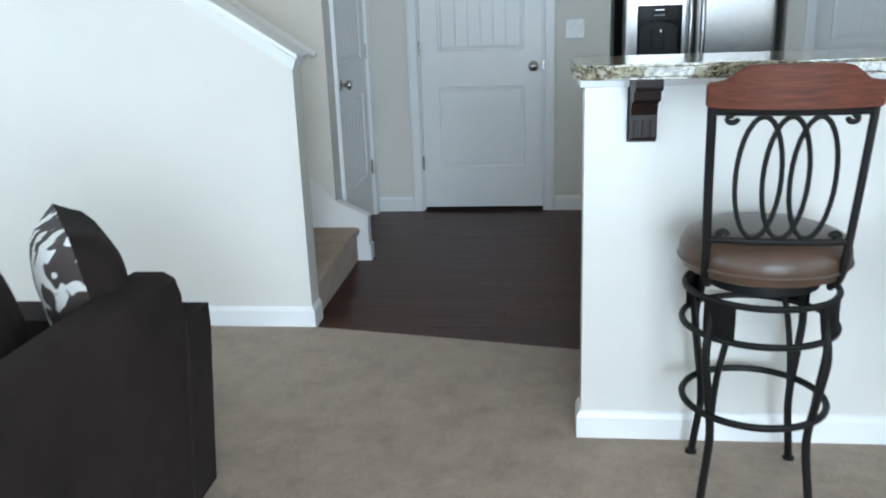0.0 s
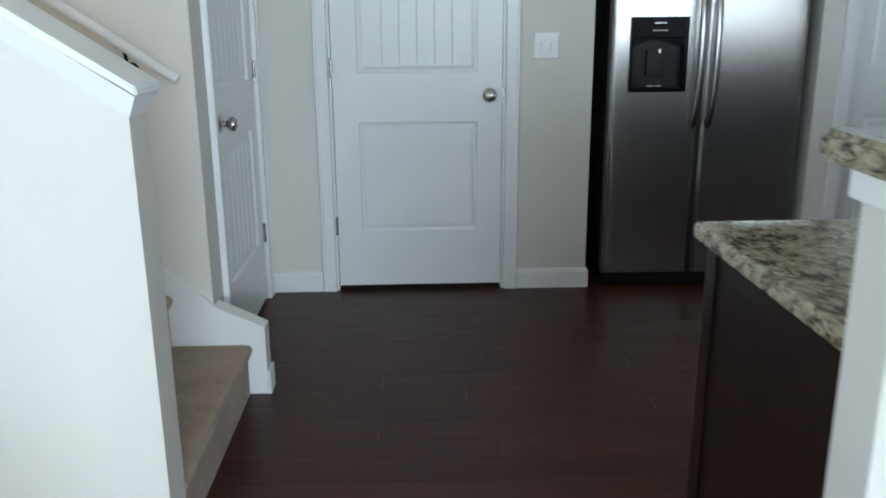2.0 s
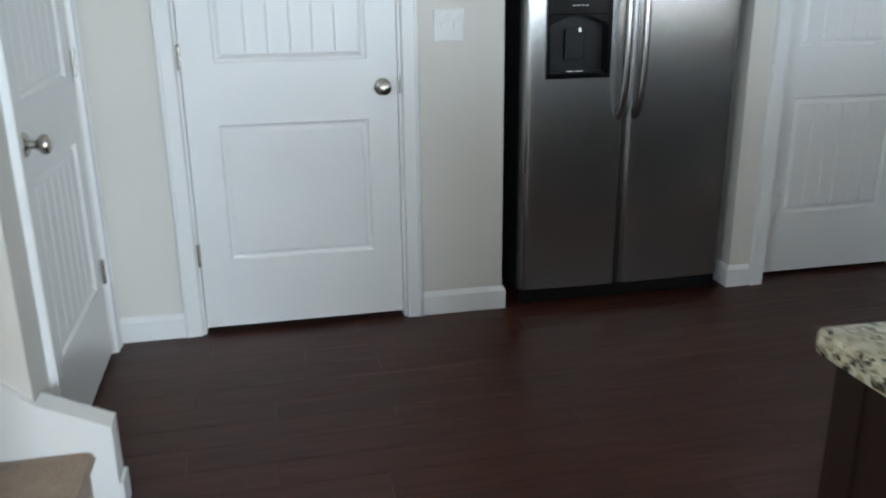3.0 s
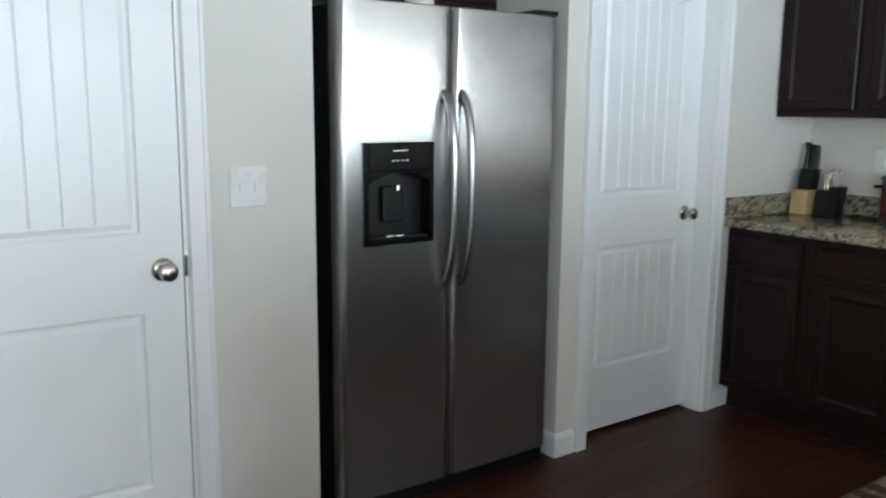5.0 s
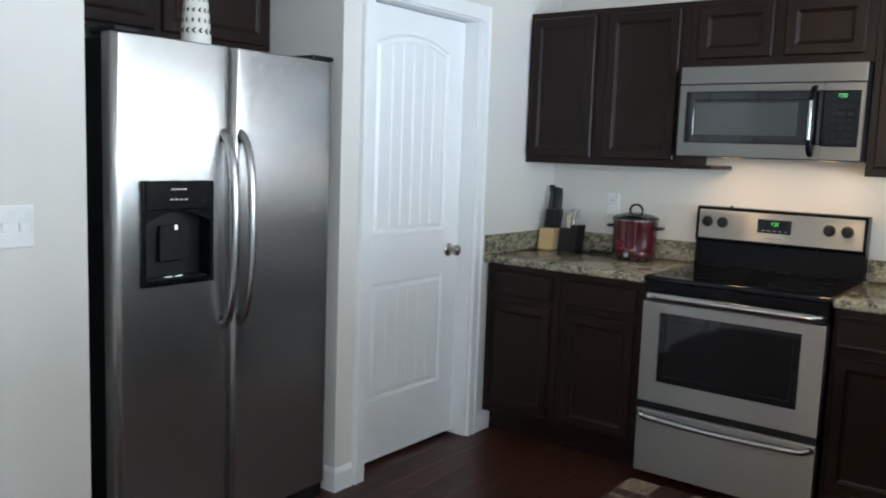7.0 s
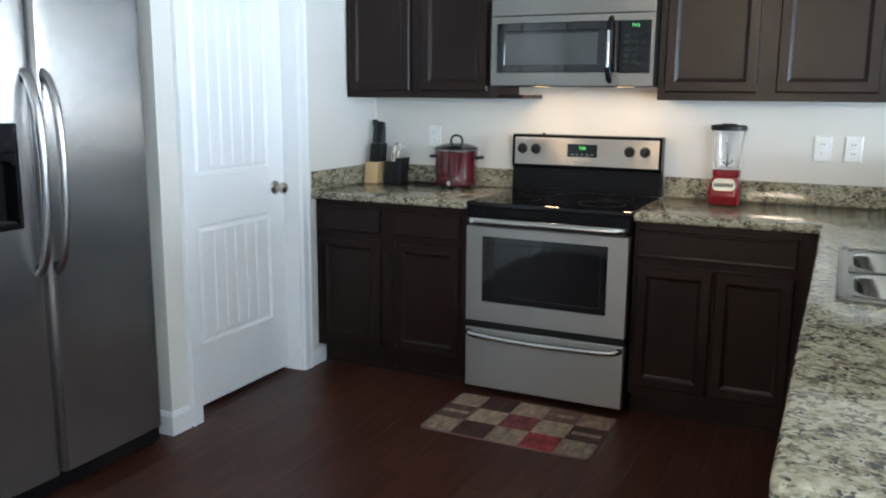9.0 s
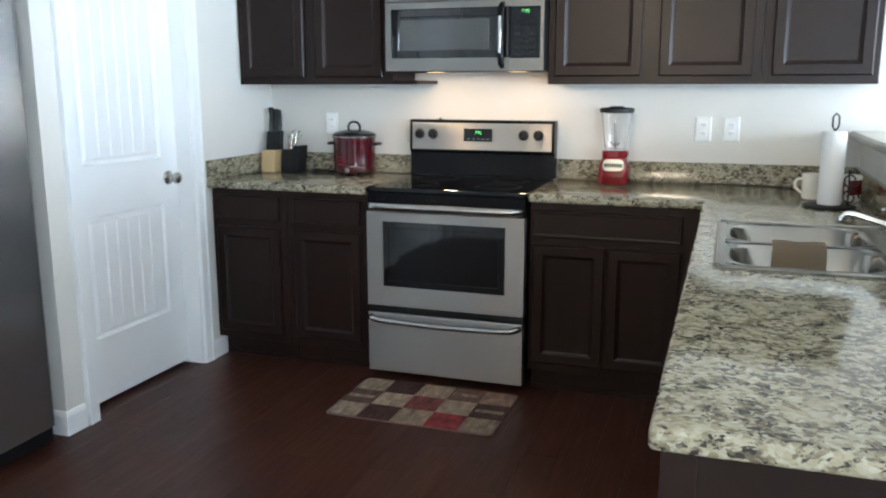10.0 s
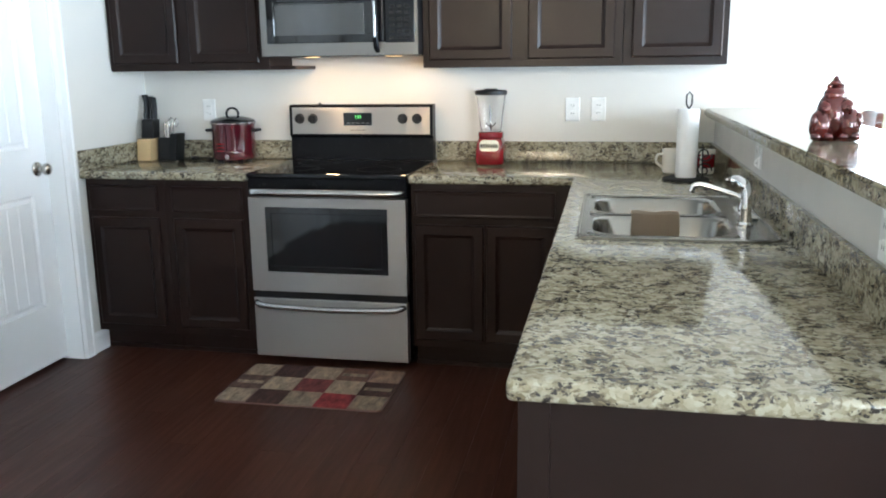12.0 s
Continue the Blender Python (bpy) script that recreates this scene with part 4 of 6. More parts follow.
part("grille", boxes((FX0 + 0.01, FX1 - 0.01, FY + 0.03, FY + 0.07, 0.008, 0.068), bevel=0.003), BLACKPLASTIC, fridge)
for x in (FX0 + 0.05, FX1 - 0.05):
    bm = bmesh.new()
    lathe(bm, x, FY + 0.05, [(0.018, 0), (0.018, 0.012), (0.008, 0.014), (0.008, 0.03)], 14)
    part("foot", bm, BLACKPLASTIC, fridge)
for x0, x1 in ((FX0 + 0.01, FX0 + 0.09), (FX1 - 0.11, FX1 - 0.004)):
    part("hinge_cover", boxes((x0, x1, FY + 0.012, FY + 0.15, FZ1 + 0.001, FZ1 + 0.019), bevel=0.004), BLACKPLASTIC, fridge)

# vase on the refrigerator: pierced cream ceramic
vase = thing("vase", 2.125, 7.50, FZ1, "cream ceramic vase with leaf-shaped cut-outs on the refrigerator", "vase")
vase.location.z = FZ1 - 0.012 + 0.0005
VZ = FZ1 - 0.0115
prof = [(0.046, 0.0), (0.050, 0.004), (0.052, 0.02), (0.049, 0.08), (0.042, 0.16), (0.036, 0.22), (0.038, 0.26), (0.042, 0.268), (0.036, 0.266), (0.032, 0.22), (0.036, 0.16), (0.044, 0.08), (0.046, 0.02)]
bm = bmesh.new()
lathe(bm, 2.125, 7.50, prof, 32, VZ)
part("body", bm, WHITECERAMIC, vase, smooth=True)
for lvl in range(4):
    for k in range(14):
        a = 2 * math.pi * (k + 0.5 * (lvl % 2)) / 14
        z = VZ + 0.065 + 0.034 * lvl
        r = 0.0505 - 0.0105 * (lvl * 0.034 + 0.03) / 0.1
        if math.sin(a) > 0.35:
            continue
        bm = bmesh.new()
        t = Vector((-math.sin(a), math.cos(a), 0))
        o = Vector((2.125 + (r + 0.002) * math.cos(a), 7.50 + (r + 0.002) * math.sin(a), z))
        out = Vector((math.cos(a), math.sin(a), 0))
        leaf = [o + t * (0.0045 * math.sin(math.pi * s / 6) * (1 if lvl % 2 else -1) + 0.003 * math.cos(math.pi * s / 3)) + Vector((0, 0, 0.011 * (s / 3 - 1))) for s in range(7)]
        tube(bm, leaf, [0.0004, 0.0025, 0.0038, 0.0042, 0.0036, 0.0022, 0.0004], 6)
        part("cutout", bm, BLACKPLASTIC, vase, "dark leaf-shaped opening")

# ======== range ========
RY0, RY1 = 5.752, 6.508
rng = thing("range", 4.05, (RY0 + RY1) / 2, 0, "stainless steel freestanding electric range with glass cooktop", "stove")
part("body", boxes((3.771, XE - 0.022, RY0, RY1, 0.03, 0.895), bevel=0.003), BLACKGLOSS, rng, "black enamel case")
ctop = part("cooktop", boxes((3.728, 4.318, RY0 - 0.003, RY1 + 0.003, 0.8955, 0.917), bevel=0.006), BLACKGLASS, rng, "black ceramic glass cooktop")
for cx, cy, r in ((3.93, 5.93, 0.105), (3.93, 6.31, 0.085), (4.18, 5.93, 0.085), (4.18, 6.31, 0.105)):
    bm = bmesh.new()
    lathe(bm, cx, cy, [(r, 0), (r, 0.0004), (r - 0.003, 0.0004), (r - 0.003, 0)], 40, 0.9172, cap=False)
    part("burner_ring", bm, IRON, ctop, "faint grey burner ring")
bm = boxes((3.734, 3.789, RY0 + 0.002, RY1 - 0.002, 0.810, 0.8945), bevel=0.006)
part("front_band", bm, BLACKGLOSS, rng)
odoor = part("oven_door", boxes((3.725, 3.770, RY0 + 0.004, RY1 - 0.004, 0.762, 0.806), (3.725, 3.770, RY0 + 0.004, RY1 - 0.004, 0.362, 0.455), (3.725, 3.770, 6.426, RY1 - 0.004, 0.455, 0.762),
                                (3.725, 3.770, RY0 + 0.004, 5.842, 0.455, 0.762)), STEELH, rng, "stainless oven door")
bm = bmesh.new()
ring_relief(bm, PXE(3.7295), 5.842, 6.426, 0.455, 0.762, [(0, 0), (0.002, 0.003), (0.028, 0.003), (0.030, 0.0015)])
part("oven_window", bm, OVENGLASS, odoor, "dark reflective oven window")
bm = bmesh.new()
tube(bm, smooth_line([(3.736, RY0 + 0.024, 0.832), (3.704, RY0 + 0.040, 0.834), (3.688, RY0 + 0.09, 0.835), (3.684, (RY0 + RY1) / 2, 0.836), (3.688, RY1 - 0.09, 0.835), (3.704, RY1 - 0.040, 0.834), (3.736, RY1 - 0.024, 0.832)], 6), 0.0185, 14)
part("handle", bm, STEELV, odoor, "stainless bar handle", smooth=True)
drw = part("drawer", boxes((3.725, 3.770, RY0 + 0.004, RY1 - 0.004, 0.040, 0.326), bevel=0.003), STEELH, rng, "stainless warming drawer")
bm = bmesh.new()
tube(bm, smooth_line([(3.728, RY0 + 0.02, 0.306), (3.704, RY0 + 0.035, 0.304), (3.694, RY0 + 0.09, 0.297), (3.692, (RY0 + RY1) / 2, 0.290), (3.694, RY1 - 0.09, 0.297), (3.704, RY1 - 0.035, 0.304), (3.728, RY1 - 0.02, 0.306)], 6), 0.014, 14)
part("handle", bm, STEELV, drw, "stainless bar handle", smooth=True)
part("gap", boxes((3.738, 3.7705, RY0 + 0.006, RY1 - 0.006, 0.3265, 0.3615)), BLACKPLASTIC, rng)
for y in (RY0 + 0.06, RY1 - 0.06):
    bm = bmesh.new()
    lathe(bm, 3.86, y, [(0.018, 0), (0.018, 0.01), (0.008, 0.012), (0.008, 0.031)], 12)
    part("foot", bm, BLACKPLASTIC, rng)
bg = bmesh.new()
prism(bg, [(4.319, 0.9175), (4.325, 1.034), (4.308, 1.044), (4.313, 1.192), (4.320, 1.199), (4.332, 1.202), (XE - 0.023, 1.202), (XE - 0.023, 0.9175)], lambda p, q: (p, RY0 - 0.003, q), lambda p, q: (p, RY1 + 0.003, q))
back = part("backguard", bg, BLACKGLOSS, rng, "black enamel backguard")
bm = bmesh.new()
o = outline(RY0 + 0.012, RY1 - 0.012, 1.052, 1.187, 0.0)
prism(bm, o, lambda p, q: (4.3065 + (q - 1.044) * 0.033, p, q), lambda p, q: (4.311 + (q - 1.044) * 0.033, p, q))
part("control_panel", bm, STEELP, back, "brushed steel control panel")


def px(z):
    return 4.3065 + (z - 1.044) * 0.033


for y in (6.455, 6.383, 5.905, 5.830):
    bm = bmesh.new()
    lathe(bm, px(1.130) - 0.024, y, [(0.019, 0.0), (0.021, 0.003), (0.022, 0.018), (0.026, 0.0205), (0.026, 0.0235)], 24, 1.130, "x")
    box(bm, px(1.130) - 0.030, px(1.130) - 0.022, y - 0.005, y + 0.005, 1.113, 1.147, 0.002)
    part("knob", bm, BLACKPLASTIC, back, "black control knob", smooth=True)
part("display", boxes((px(1.130) - 0.004, px(1.130) - 0.0002, 6.066, 6.217, 1.096, 1.160), bevel=0.001), BLACKGLASS, back)


def text_on(name, body, size, m, mat, parent, label=""):
    cu = bpy.data.curves.new(name, "FONT")
    cu.body, cu.size, cu.align_x, cu.align_y, cu.extrude = body, size, "CENTER", "CENTER", 0.0002
    tmp = new(name + "_curve", cu)
    dg = bpy.context.evaluated_depsgraph_get()
    me = bpy.data.meshes.new_from_object(tmp.evaluated_get(dg))
    bpy.data.objects.remove(tmp)
    me.materials.clear()
    me.materials.append(mat)
    ob = new(name, me)
    me.transform(m)
    root = Vector((0, 0, 0))
    up = parent
    while up is not None:
        root += up.location
        up = up.parent
    me.transform(Matrix.Translation(-root))
    ob.parent = parent
    if label:
        ob["label"] = label
    return ob


FACE_W = Matrix(((0, 0, -1, 0), (-1, 0, 0, 0), (0, 1, 0, 0), (0, 0, 0, 1)))   # text facing -x
text_on("digits", "7:32", 0.021, Matrix.Translation((px(1.145) - 0.0045, 6.14, 1.139)) @ FACE_W, GREENLED, back, "green clock digits")
for k in range(5):
    part("button", boxes((px(1.11) - 0.0052, px(1.11) - 0.0044, 6.082 + 0.025 * k, 6.097 + 0.025 * k, 1.106, 1.110)), NICKEL, back)
part("badge", boxes((px(1.072) - 0.0012, px(1.072) - 0.0003, 6.10, 6.18, 1.070, 1.074)), NICKEL, back)

bm = bmesh.new()
lathe(bm, 4.345, 6.355, [(0.007, 0.0), (0.007, 0.006), (0.003, 0.009)], 12, 1.2022)
part("vent_nub", bm, BLACKPLASTIC, back, smooth=True)

# ======== microwave over the range ========
MZ0, MZ1, MX = 1.438, 1.834, 4.0
MY0, MY1 = 5.748, 6.513
mw = thing("microwave", 4.2, 6.12, MZ0, "stainless steel over-the-range microwave with black window", "microwave")
part("body", boxes((MX + 0.02, XE - 0.001, MY0, MY1, MZ0, MZ1), bevel=0.004), BLACKPLASTIC, mw)
part("vent_panel", boxes((MX + 0.002, MX + 0.0195, MY0, MY1, 1.758, MZ1), bevel=0.003), STEELM, mw)
mdoor = part("door", boxes((MX, MX + 0.0195, 5.905, MY1 - 0.001, 1.725, 1.754), (MX, MX + 0.0195, 5.905, MY1 - 0.001, MZ0 + 0.004, 1.500), (MX, MX + 0.0195, 6.483, MY1 - 0.001, 1.500, 1.725)), STEELM, mw, "stainless framed microwave door")
bm = bmesh.new()
ring_relief(bm, PXE(MX + 0.006), 5.905, 6.483, 1.500, 1.725, [(0, 0), (0.003, 0.004), (0.036, 0.004), (0.039, 0.0025)])
part("window", bm, OVENGLASS, mdoor, "black glass microwave window")
bm = bmesh.new()
ring_relief(bm, PXE(MX + 0.0035), 6.003, 6.440, 1.536, 1.676, [(0, 0), (0.001, 0.0012), (0.004, 0.0012)])
part("window_screen", bm, SCREEN, mdoor, "grey perforated screen behind the glass")
bm = bmesh.new()
tube(bm, smooth_line([(MX + 0.004, 5.940, 1.735), (MX - 0.022, 5.940, 1.722), (MX - 0.032, 5.940, 1.68), (MX - 0.034, 5.940, 1.60), (MX - 0.032, 5.940, 1.52), (MX - 0.022, 5.940, 1.476), (MX + 0.004, 5.940, 1.462)], 6), 0.013, 12)
part("handle", bm, BLACKGLOSS, mdoor, "glossy black bar handle", smooth=True)
bm = boxes((MX - 0.0485, MX - 0.0455, 5.935, 5.945, 1.52, 1.68), bevel=0.001)
part("handle_strip", bm, CHROME, mdoor, "chrome strip on the handle")
part("control_frame", boxes((MX, MX + 0.0195, MY0 + 0.001, 5.903, MZ0 + 0.004, 1.496), (MX, MX + 0.0195, MY0 + 0.001, 5.763, 1.496, 1.754), (MX, MX + 0.0195, 5.763, 5.903, 1.724, 1.754)), STEELM, mw)
ctl = part("control_panel", boxes((MX - 0.001, MX + 0.019, 5.764, 5.902, 1.497, 1.723), bevel=0.002), BLACKGLASS, mw)
text_on("digits", "7:32", 0.020, Matrix.Translation((MX - 0.0015, 5.832, 1.702)) @ FACE_W, GREENLED, ctl, "green clock digits")
for r in range(6):
    for c in range(3):
        part("key", boxes((MX - 0.0014, MX - 0.0009, 5.785 + 0.036 * c, 5.809 + 0.036 * c, 1.512 + 0.028 * r, 1.524 + 0.028 * r)), FRIDGESIDE, ctl)
for y in (5.90, 6.31):
    lamp = part("hood_lamp", boxes((4.12, 4.17, y - 0.035, y + 0.035, MZ0 - 0.0012, MZ0 - 0.0004)), BULB, mw, "warm light under the microwave")
    data = bpy.data.lights.new("hood_light", "AREA")
    data.shape, data.size, data.size_y, data.energy, data.color = "RECTANGLE", 0.07, 0.06, HOOD * 0.12, (1.0, 0.66, 0.36)
    lo = new("hood_light", data)
    lo.matrix_world = look((4.145, y, MZ0 - 0.006), (4.18, y, 0.9))

# ======== sink and faucet ========
sink = thing("sink", 2.87, 4.70, CZ1, "double-bowl stainless steel drop-in sink", "sink")
RX0, RX1, RYA, RYB = 2.430, 3.225, 4.412, 4.960
B1, B2 = (2.490, 2.800, 4.530, 4.918), (2.845, 3.165, 4.530, 4.918)


def rounded(x0, x1, y0, y1, r, n=6):
    out = []
    for cx, cy, a0 in ((x1 - r, y1 - r, 0), (x0 + r, y1 - r, 90), (x0 + r, y0 + r, 180), (x1 - r, y0 + r, 270)):
        for k in range(n + 1):
            a = radians(a0 + 90 * k / n)
            out.append((cx + r * math.cos(a), cy + r * math.sin(a)))
    return out


bm = bmesh.new()
xs = [RX0, B1[0] - 0.012, B1[1] + 0.012, B2[0] - 0.012, B2[1] + 0.012, RX1]
ys = [RYA, B1[2] - 0.012, B1[3] + 0.012, RYB]
for i in range(5):
    for j in range(3):
        if j == 1 and i in (1, 3):
            continue
        zt = CZ1 + 0.006
        box(bm, xs[i], xs[i + 1], ys[j], ys[j + 1], CZ1 + 0.0006, zt)
bmesh.ops.remove_doubles(bm, verts=bm.verts, dist=1e-5)
part("rim", bm, SINKSTEEL, sink)
bm = bmesh.new()
tube(bm, [(x, y, CZ1 + 0.006) for x, y in rounded(RX0 + 0.008, RX1 - 0.008, RYA + 0.008, RYB - 0.008, 0.03)], 0.005, 8, closed=True)
part("rim_bead", bm, SINKSTEEL, sink, smooth=True)
for bx0, bx1, by0, by1 in (B1, B2):
    bm = bmesh.new()
    loops = []
    for ins, z in ((-0.0125, 0.9205), (0.0, 0.9185), (0.006, 0.910), (0.012, 0.80), (0.03, 0.762), (0.09, 0.752)):
        corner = 0.09 - max(0, ins) * 0.3 if ins > -0.01 else 0.06
        loops.append([bm.verts.new((x, y, z)) for x, y in rounded(bx0 + ins, bx1 - ins, by0 + ins, by1 - ins, corner)])
    for a, b in zip(loops, loops[1:]):
        for k in range(len(a)):
            bm.faces.new((a[k], a[(k + 1) % len(a)], b[(k + 1) % len(b)], b[k]))
    bm.faces.new(loops[-1])
    part("bowl", bm, SINKSTEEL, sink, smooth=True)
    bm = bmesh.new()
    lathe(bm, (bx0 + bx1) / 2, (by0 + by1) / 2, [(0.042, 0), (0.044, 0.003), (0.036, 0.004), (0.030, 0.001), (0.004, 0.001)], 24, 0.7522)
    part("drain", bm, CHROME, sink, smooth=True)

fau = thing("faucet", 2.84, 4.455, CZ1 + 0.007, "chrome single-lever kitchen faucet with side spout", "faucet")
FZ = CZ1 + 0.0065
bm = bmesh.new()
prism(bm, rounded(2.70, 3.00, 4.425, 4.487, 0.030), lambda p, q: (p, q, FZ), lambda p, q: (p, q, FZ + 0.012))
bmesh.ops.bevel(bm, geom=[e for e in bm.edges if e.calc_face_angle(0) > 1.2], offset=0.004, segments=2, affect="EDGES")
part("base_plate", bm, CHROME, fau, smooth=True)
bm = bmesh.new()
lathe(bm, 2.86, 4.456, [(0.027, 0), (0.027, 0.02), (0.023, 0.03), (0.022, 0.07), (0.024, 0.08), (0.020, 0.10), (0.008, 0.106)], 24, FZ + 0.012)
part("body", bm, CHROME, fau, smooth=True)
bm = bmesh.new()
tube(bm, smooth_line([(2.86, 4.462, FZ + 0.065), (2.868, 4.495, FZ + 0.078), (2.888, 4.56, FZ + 0.096), (2.904, 4.628, FZ + 0.114), (2.908, 4.655, FZ + 0.108), (2.909, 4.665, FZ + 0.082)], 6), [0.013] * 30 + [0.012], 14)
part("spout", bm, CHROME, fau, smooth=True)
bm = bmesh.new()
tube(bm, smooth_line([(2.86, 4.456, FZ + 0.112), (2.85, 4.47, FZ + 0.135), (2.83, 4.50, FZ + 0.15), (2.80, 4.54, FZ + 0.152)], 6), 0.008, 10, squash=0.6)
part("lever", bm, CHROME, fau, smooth=True)
for ob in fau.children:
    for v in ob.data.vertices:
        v.co *= 0.76
spray = thing("sink_sprayer", 2.665, 4.482, FZ, "chrome pull-out sprayer standing on the sink deck", "sprayer")
bm = bmesh.new()
lathe(bm, 2.665, 4.482, [(0.024, 0), (0.024, 0.006), (0.017, 0.012), (0.015, 0.05), (0.0155, 0.052)], 20, FZ)
part("base", bm, CHROME, spray, smooth=True)
bm = bmesh.new()
tube(bm, smooth_line([(2.665, 4.482, FZ + 0.05), (2.667, 4.483, FZ + 0.08), (2.672, 4.488, FZ + 0.112), (2.688, 4.502, FZ + 0.126), (2.700, 4.517, FZ + 0.127)], 6), [0.013] * 12 + [0.016] * 13, 14)
part("head", bm, CHROME, spray, smooth=True)

# brown cloth over the sink divider
bm = bmesh.new()
line = [(2.905, 0.862), (2.880, 0.905), (2.862, 0.9245), (2.830, 0.9265), (2.800, 0.9245), (2.782, 0.905), (2.768, 0.85), (2.760, 0.800)]
cols = 10
front = [[bm.verts.new((x + 0.003 * math.sin(5 * k / cols + 3 * z), 4.655 + 0.145 * k / cols, z + 0.002 * math.sin(9 * k / cols))) for x, z in line] for k in range(cols + 1)]
for a, b in zip(front, front[1:]):
    for i in range(len(line) - 1):
        bm.faces.new((a[i], a[i + 1], b[i + 1], b[i]))
bmesh.ops.solidify(bm, geom=list(bm.faces), thickness=0.004)
tagged(part("dish_cloth", bm, TOWELBROWN, None, smooth=True), "brown dish cloth draped over the sink divider", "cloth")

# ======== things on the counters ========
kb = thing("knife_block", 4.275, 7.280, CZ1, "beech and black knife block with black-handled knives", "knife block")


def leaned(bm, x, y, w, d, z0, z1, lean, bevel=0.003):
    """A block that leans back along +x with its height."""
    box(bm, x - d / 2, x + d / 2, y - w / 2, y + w / 2, z0, z1, bevel)
    for v in bm.verts:
        v.co.x += (v.co.z - z0) * lean
    return bm


part("base_block", leaned(bmesh.new(), 4.255, 7.295, 0.080, 0.12, CZ1, CZ1 + 0.115, 0.12), BEECH, kb, "pale beech front")
part("holder", leaned(bmesh.new(), 4.290, 7.302, 0.068, 0.07, CZ1 + 0.1155, CZ1 + 0.215, 0.16), BLACKPLASTIC, kb)
for i, (dy, h) in enumerate(((-0.022, 0.130), (-0.006, 0.135), (0.024, 0.145))):
    bm = bmesh.new()
    y = 7.302 + dy
    tube(bm, [(4.303, y, CZ1 + 0.196), (4.309, y, CZ1 + 0.23), (4.317, y, CZ1 + 0.196 + h * 0.7), (4.325, y + 0.010, CZ1 + 0.196 + h)], [0.011, 0.013, 0.011, 0.013], 8, squash=1.3)
    part("knife_handle", bm, BLACKPLASTIC, kb, smooth=True)
    if i == 1:
        part("blade_edge", boxes((4.313, 4.319, y + 0.008, y + 0.011, CZ1 + 0.2, CZ1 + 0.30)), CHROME, kb, "bright knife spine")
ub = thing("utensil_block", 4.315, 7.190, CZ1, "black slanted block with scissors and steel tools", "knife block")
part("block", leaned(bmesh.new(), 4.295, 7.205, 0.070, 0.11, CZ1, CZ1 + 0.120, 0.14), BLACKPLASTIC, ub)
part("side_block", leaned(bmesh.new(), 4.265, 7.145, 0.042, 0.09, CZ1, CZ1 + 0.140, 0.20), FRIDGESIDE, ub)
bm = bmesh.new()
for dy, r in ((0.0, 0.016), (-0.03, 0.013)):
    tube(bm, [(4.325, 7.195 + dy + r * math.cos(a) * 0.8, CZ1 + 0.195 + r * 1.5 * math.sin(a)) for a in (2 * math.pi * k / 16 for k in range(16))], 0.004, 8, closed=True)
part("scissors", bm, CHROME, ub, "steel scissors handles", smooth=True)
bm = bmesh.new()
for dy in (-0.01, 0.012, 0.024):
    tube(bm, [(4.315, 7.200 + dy, CZ1 + 0.115), (4.325, 7.200 + dy * 1.3, CZ1 + 0.195)], 0.006, 8)
part("steel_tools", bm, STEELV, ub, smooth=True)

CX, CY = 4.243, 6.798
crock = thing("slow_cooker", CX, CY, CZ1, "dark red round slow cooker with glass lid", "slow cooker")
bm = bmesh.new()
lathe(bm, CX, CY, [(0.092, 0.012), (0.104, 0.016), (0.108, 0.03), (0.109, 0.07), (0.1115, 0.185), (0.1124, 0.193)], 40, CZ1)
part("pot", bm, REDGLOSS, crock, smooth=True)
bm = bmesh.new()
lathe(bm, CX, CY, [(0.1115, 0.1935), (0.1168, 0.196), (0.1177, 0.204), (0.1115, 0.207)], 40, CZ1)
part("rim", bm, STEELV, crock, smooth=True)
bm = bmesh.new()
lathe(bm, CX, CY, [(0.1133, 0.2075), (0.1115, 0.214), (0.0885, 0.224), (0.05, 0.233), (0.004, 0.236)], 40, CZ1)
part("lid", bm, BLACKGLASS, crock, "dark glass lid", smooth=True)
bm = bmesh.new()
tube(bm, smooth_line([(CX, CY + 0.030, CZ1 + 0.230), (CX, CY + 0.032, CZ1 + 0.252), (CX, CY + 0.016, CZ1 + 0.272), (CX, CY - 0.016, CZ1 + 0.272), (CX, CY - 0.032, CZ1 + 0.252), (CX, CY - 0.030, CZ1 + 0.230)], 5), 0.006, 10)
part("lid_handle", bm, BLACKPLASTIC, crock, smooth=True)
for s in (1, -1):
    bm = boxes((CX - 0.035, CX + 0.035, CY + s * 0.126 - 0.018, CY + s * 0.126 + 0.018, CZ1 + 0.155, CZ1 + 0.170), bevel=0.006)
    part("side_handle", bm, BLACKPLASTIC, crock)
for a in range(4):
    bm = bmesh.new()
    lathe(bm, CX + 0.075 * math.cos(a * 1.57 + 0.8), CY + 0.075 * math.sin(a * 1.57 + 0.8), [(0.014, 0.0005), (0.016, 0.0125)], 12, CZ1)
    part("foot", bm, BLACKPLASTIC, crock)
bm = bmesh.new()
lathe(bm, CX - 0.117, CY - 0.01, [(0.013, 0.0), (0.014, 0.011)], 16, CZ1 + 0.032, "x")
part("dial", bm, CHROME, crock, smooth=True)
for k in range(3):
    part("marking", boxes((CX - 0.1115, CX - 0.1095, CY + 0.005, CY + 0.045, CZ1 + 0.06 + 0.018 * k, CZ1 + 0.064 + 0.018 * k)), REDBRIGHT, crock, "faint printed marking")
cord = bmesh.new()
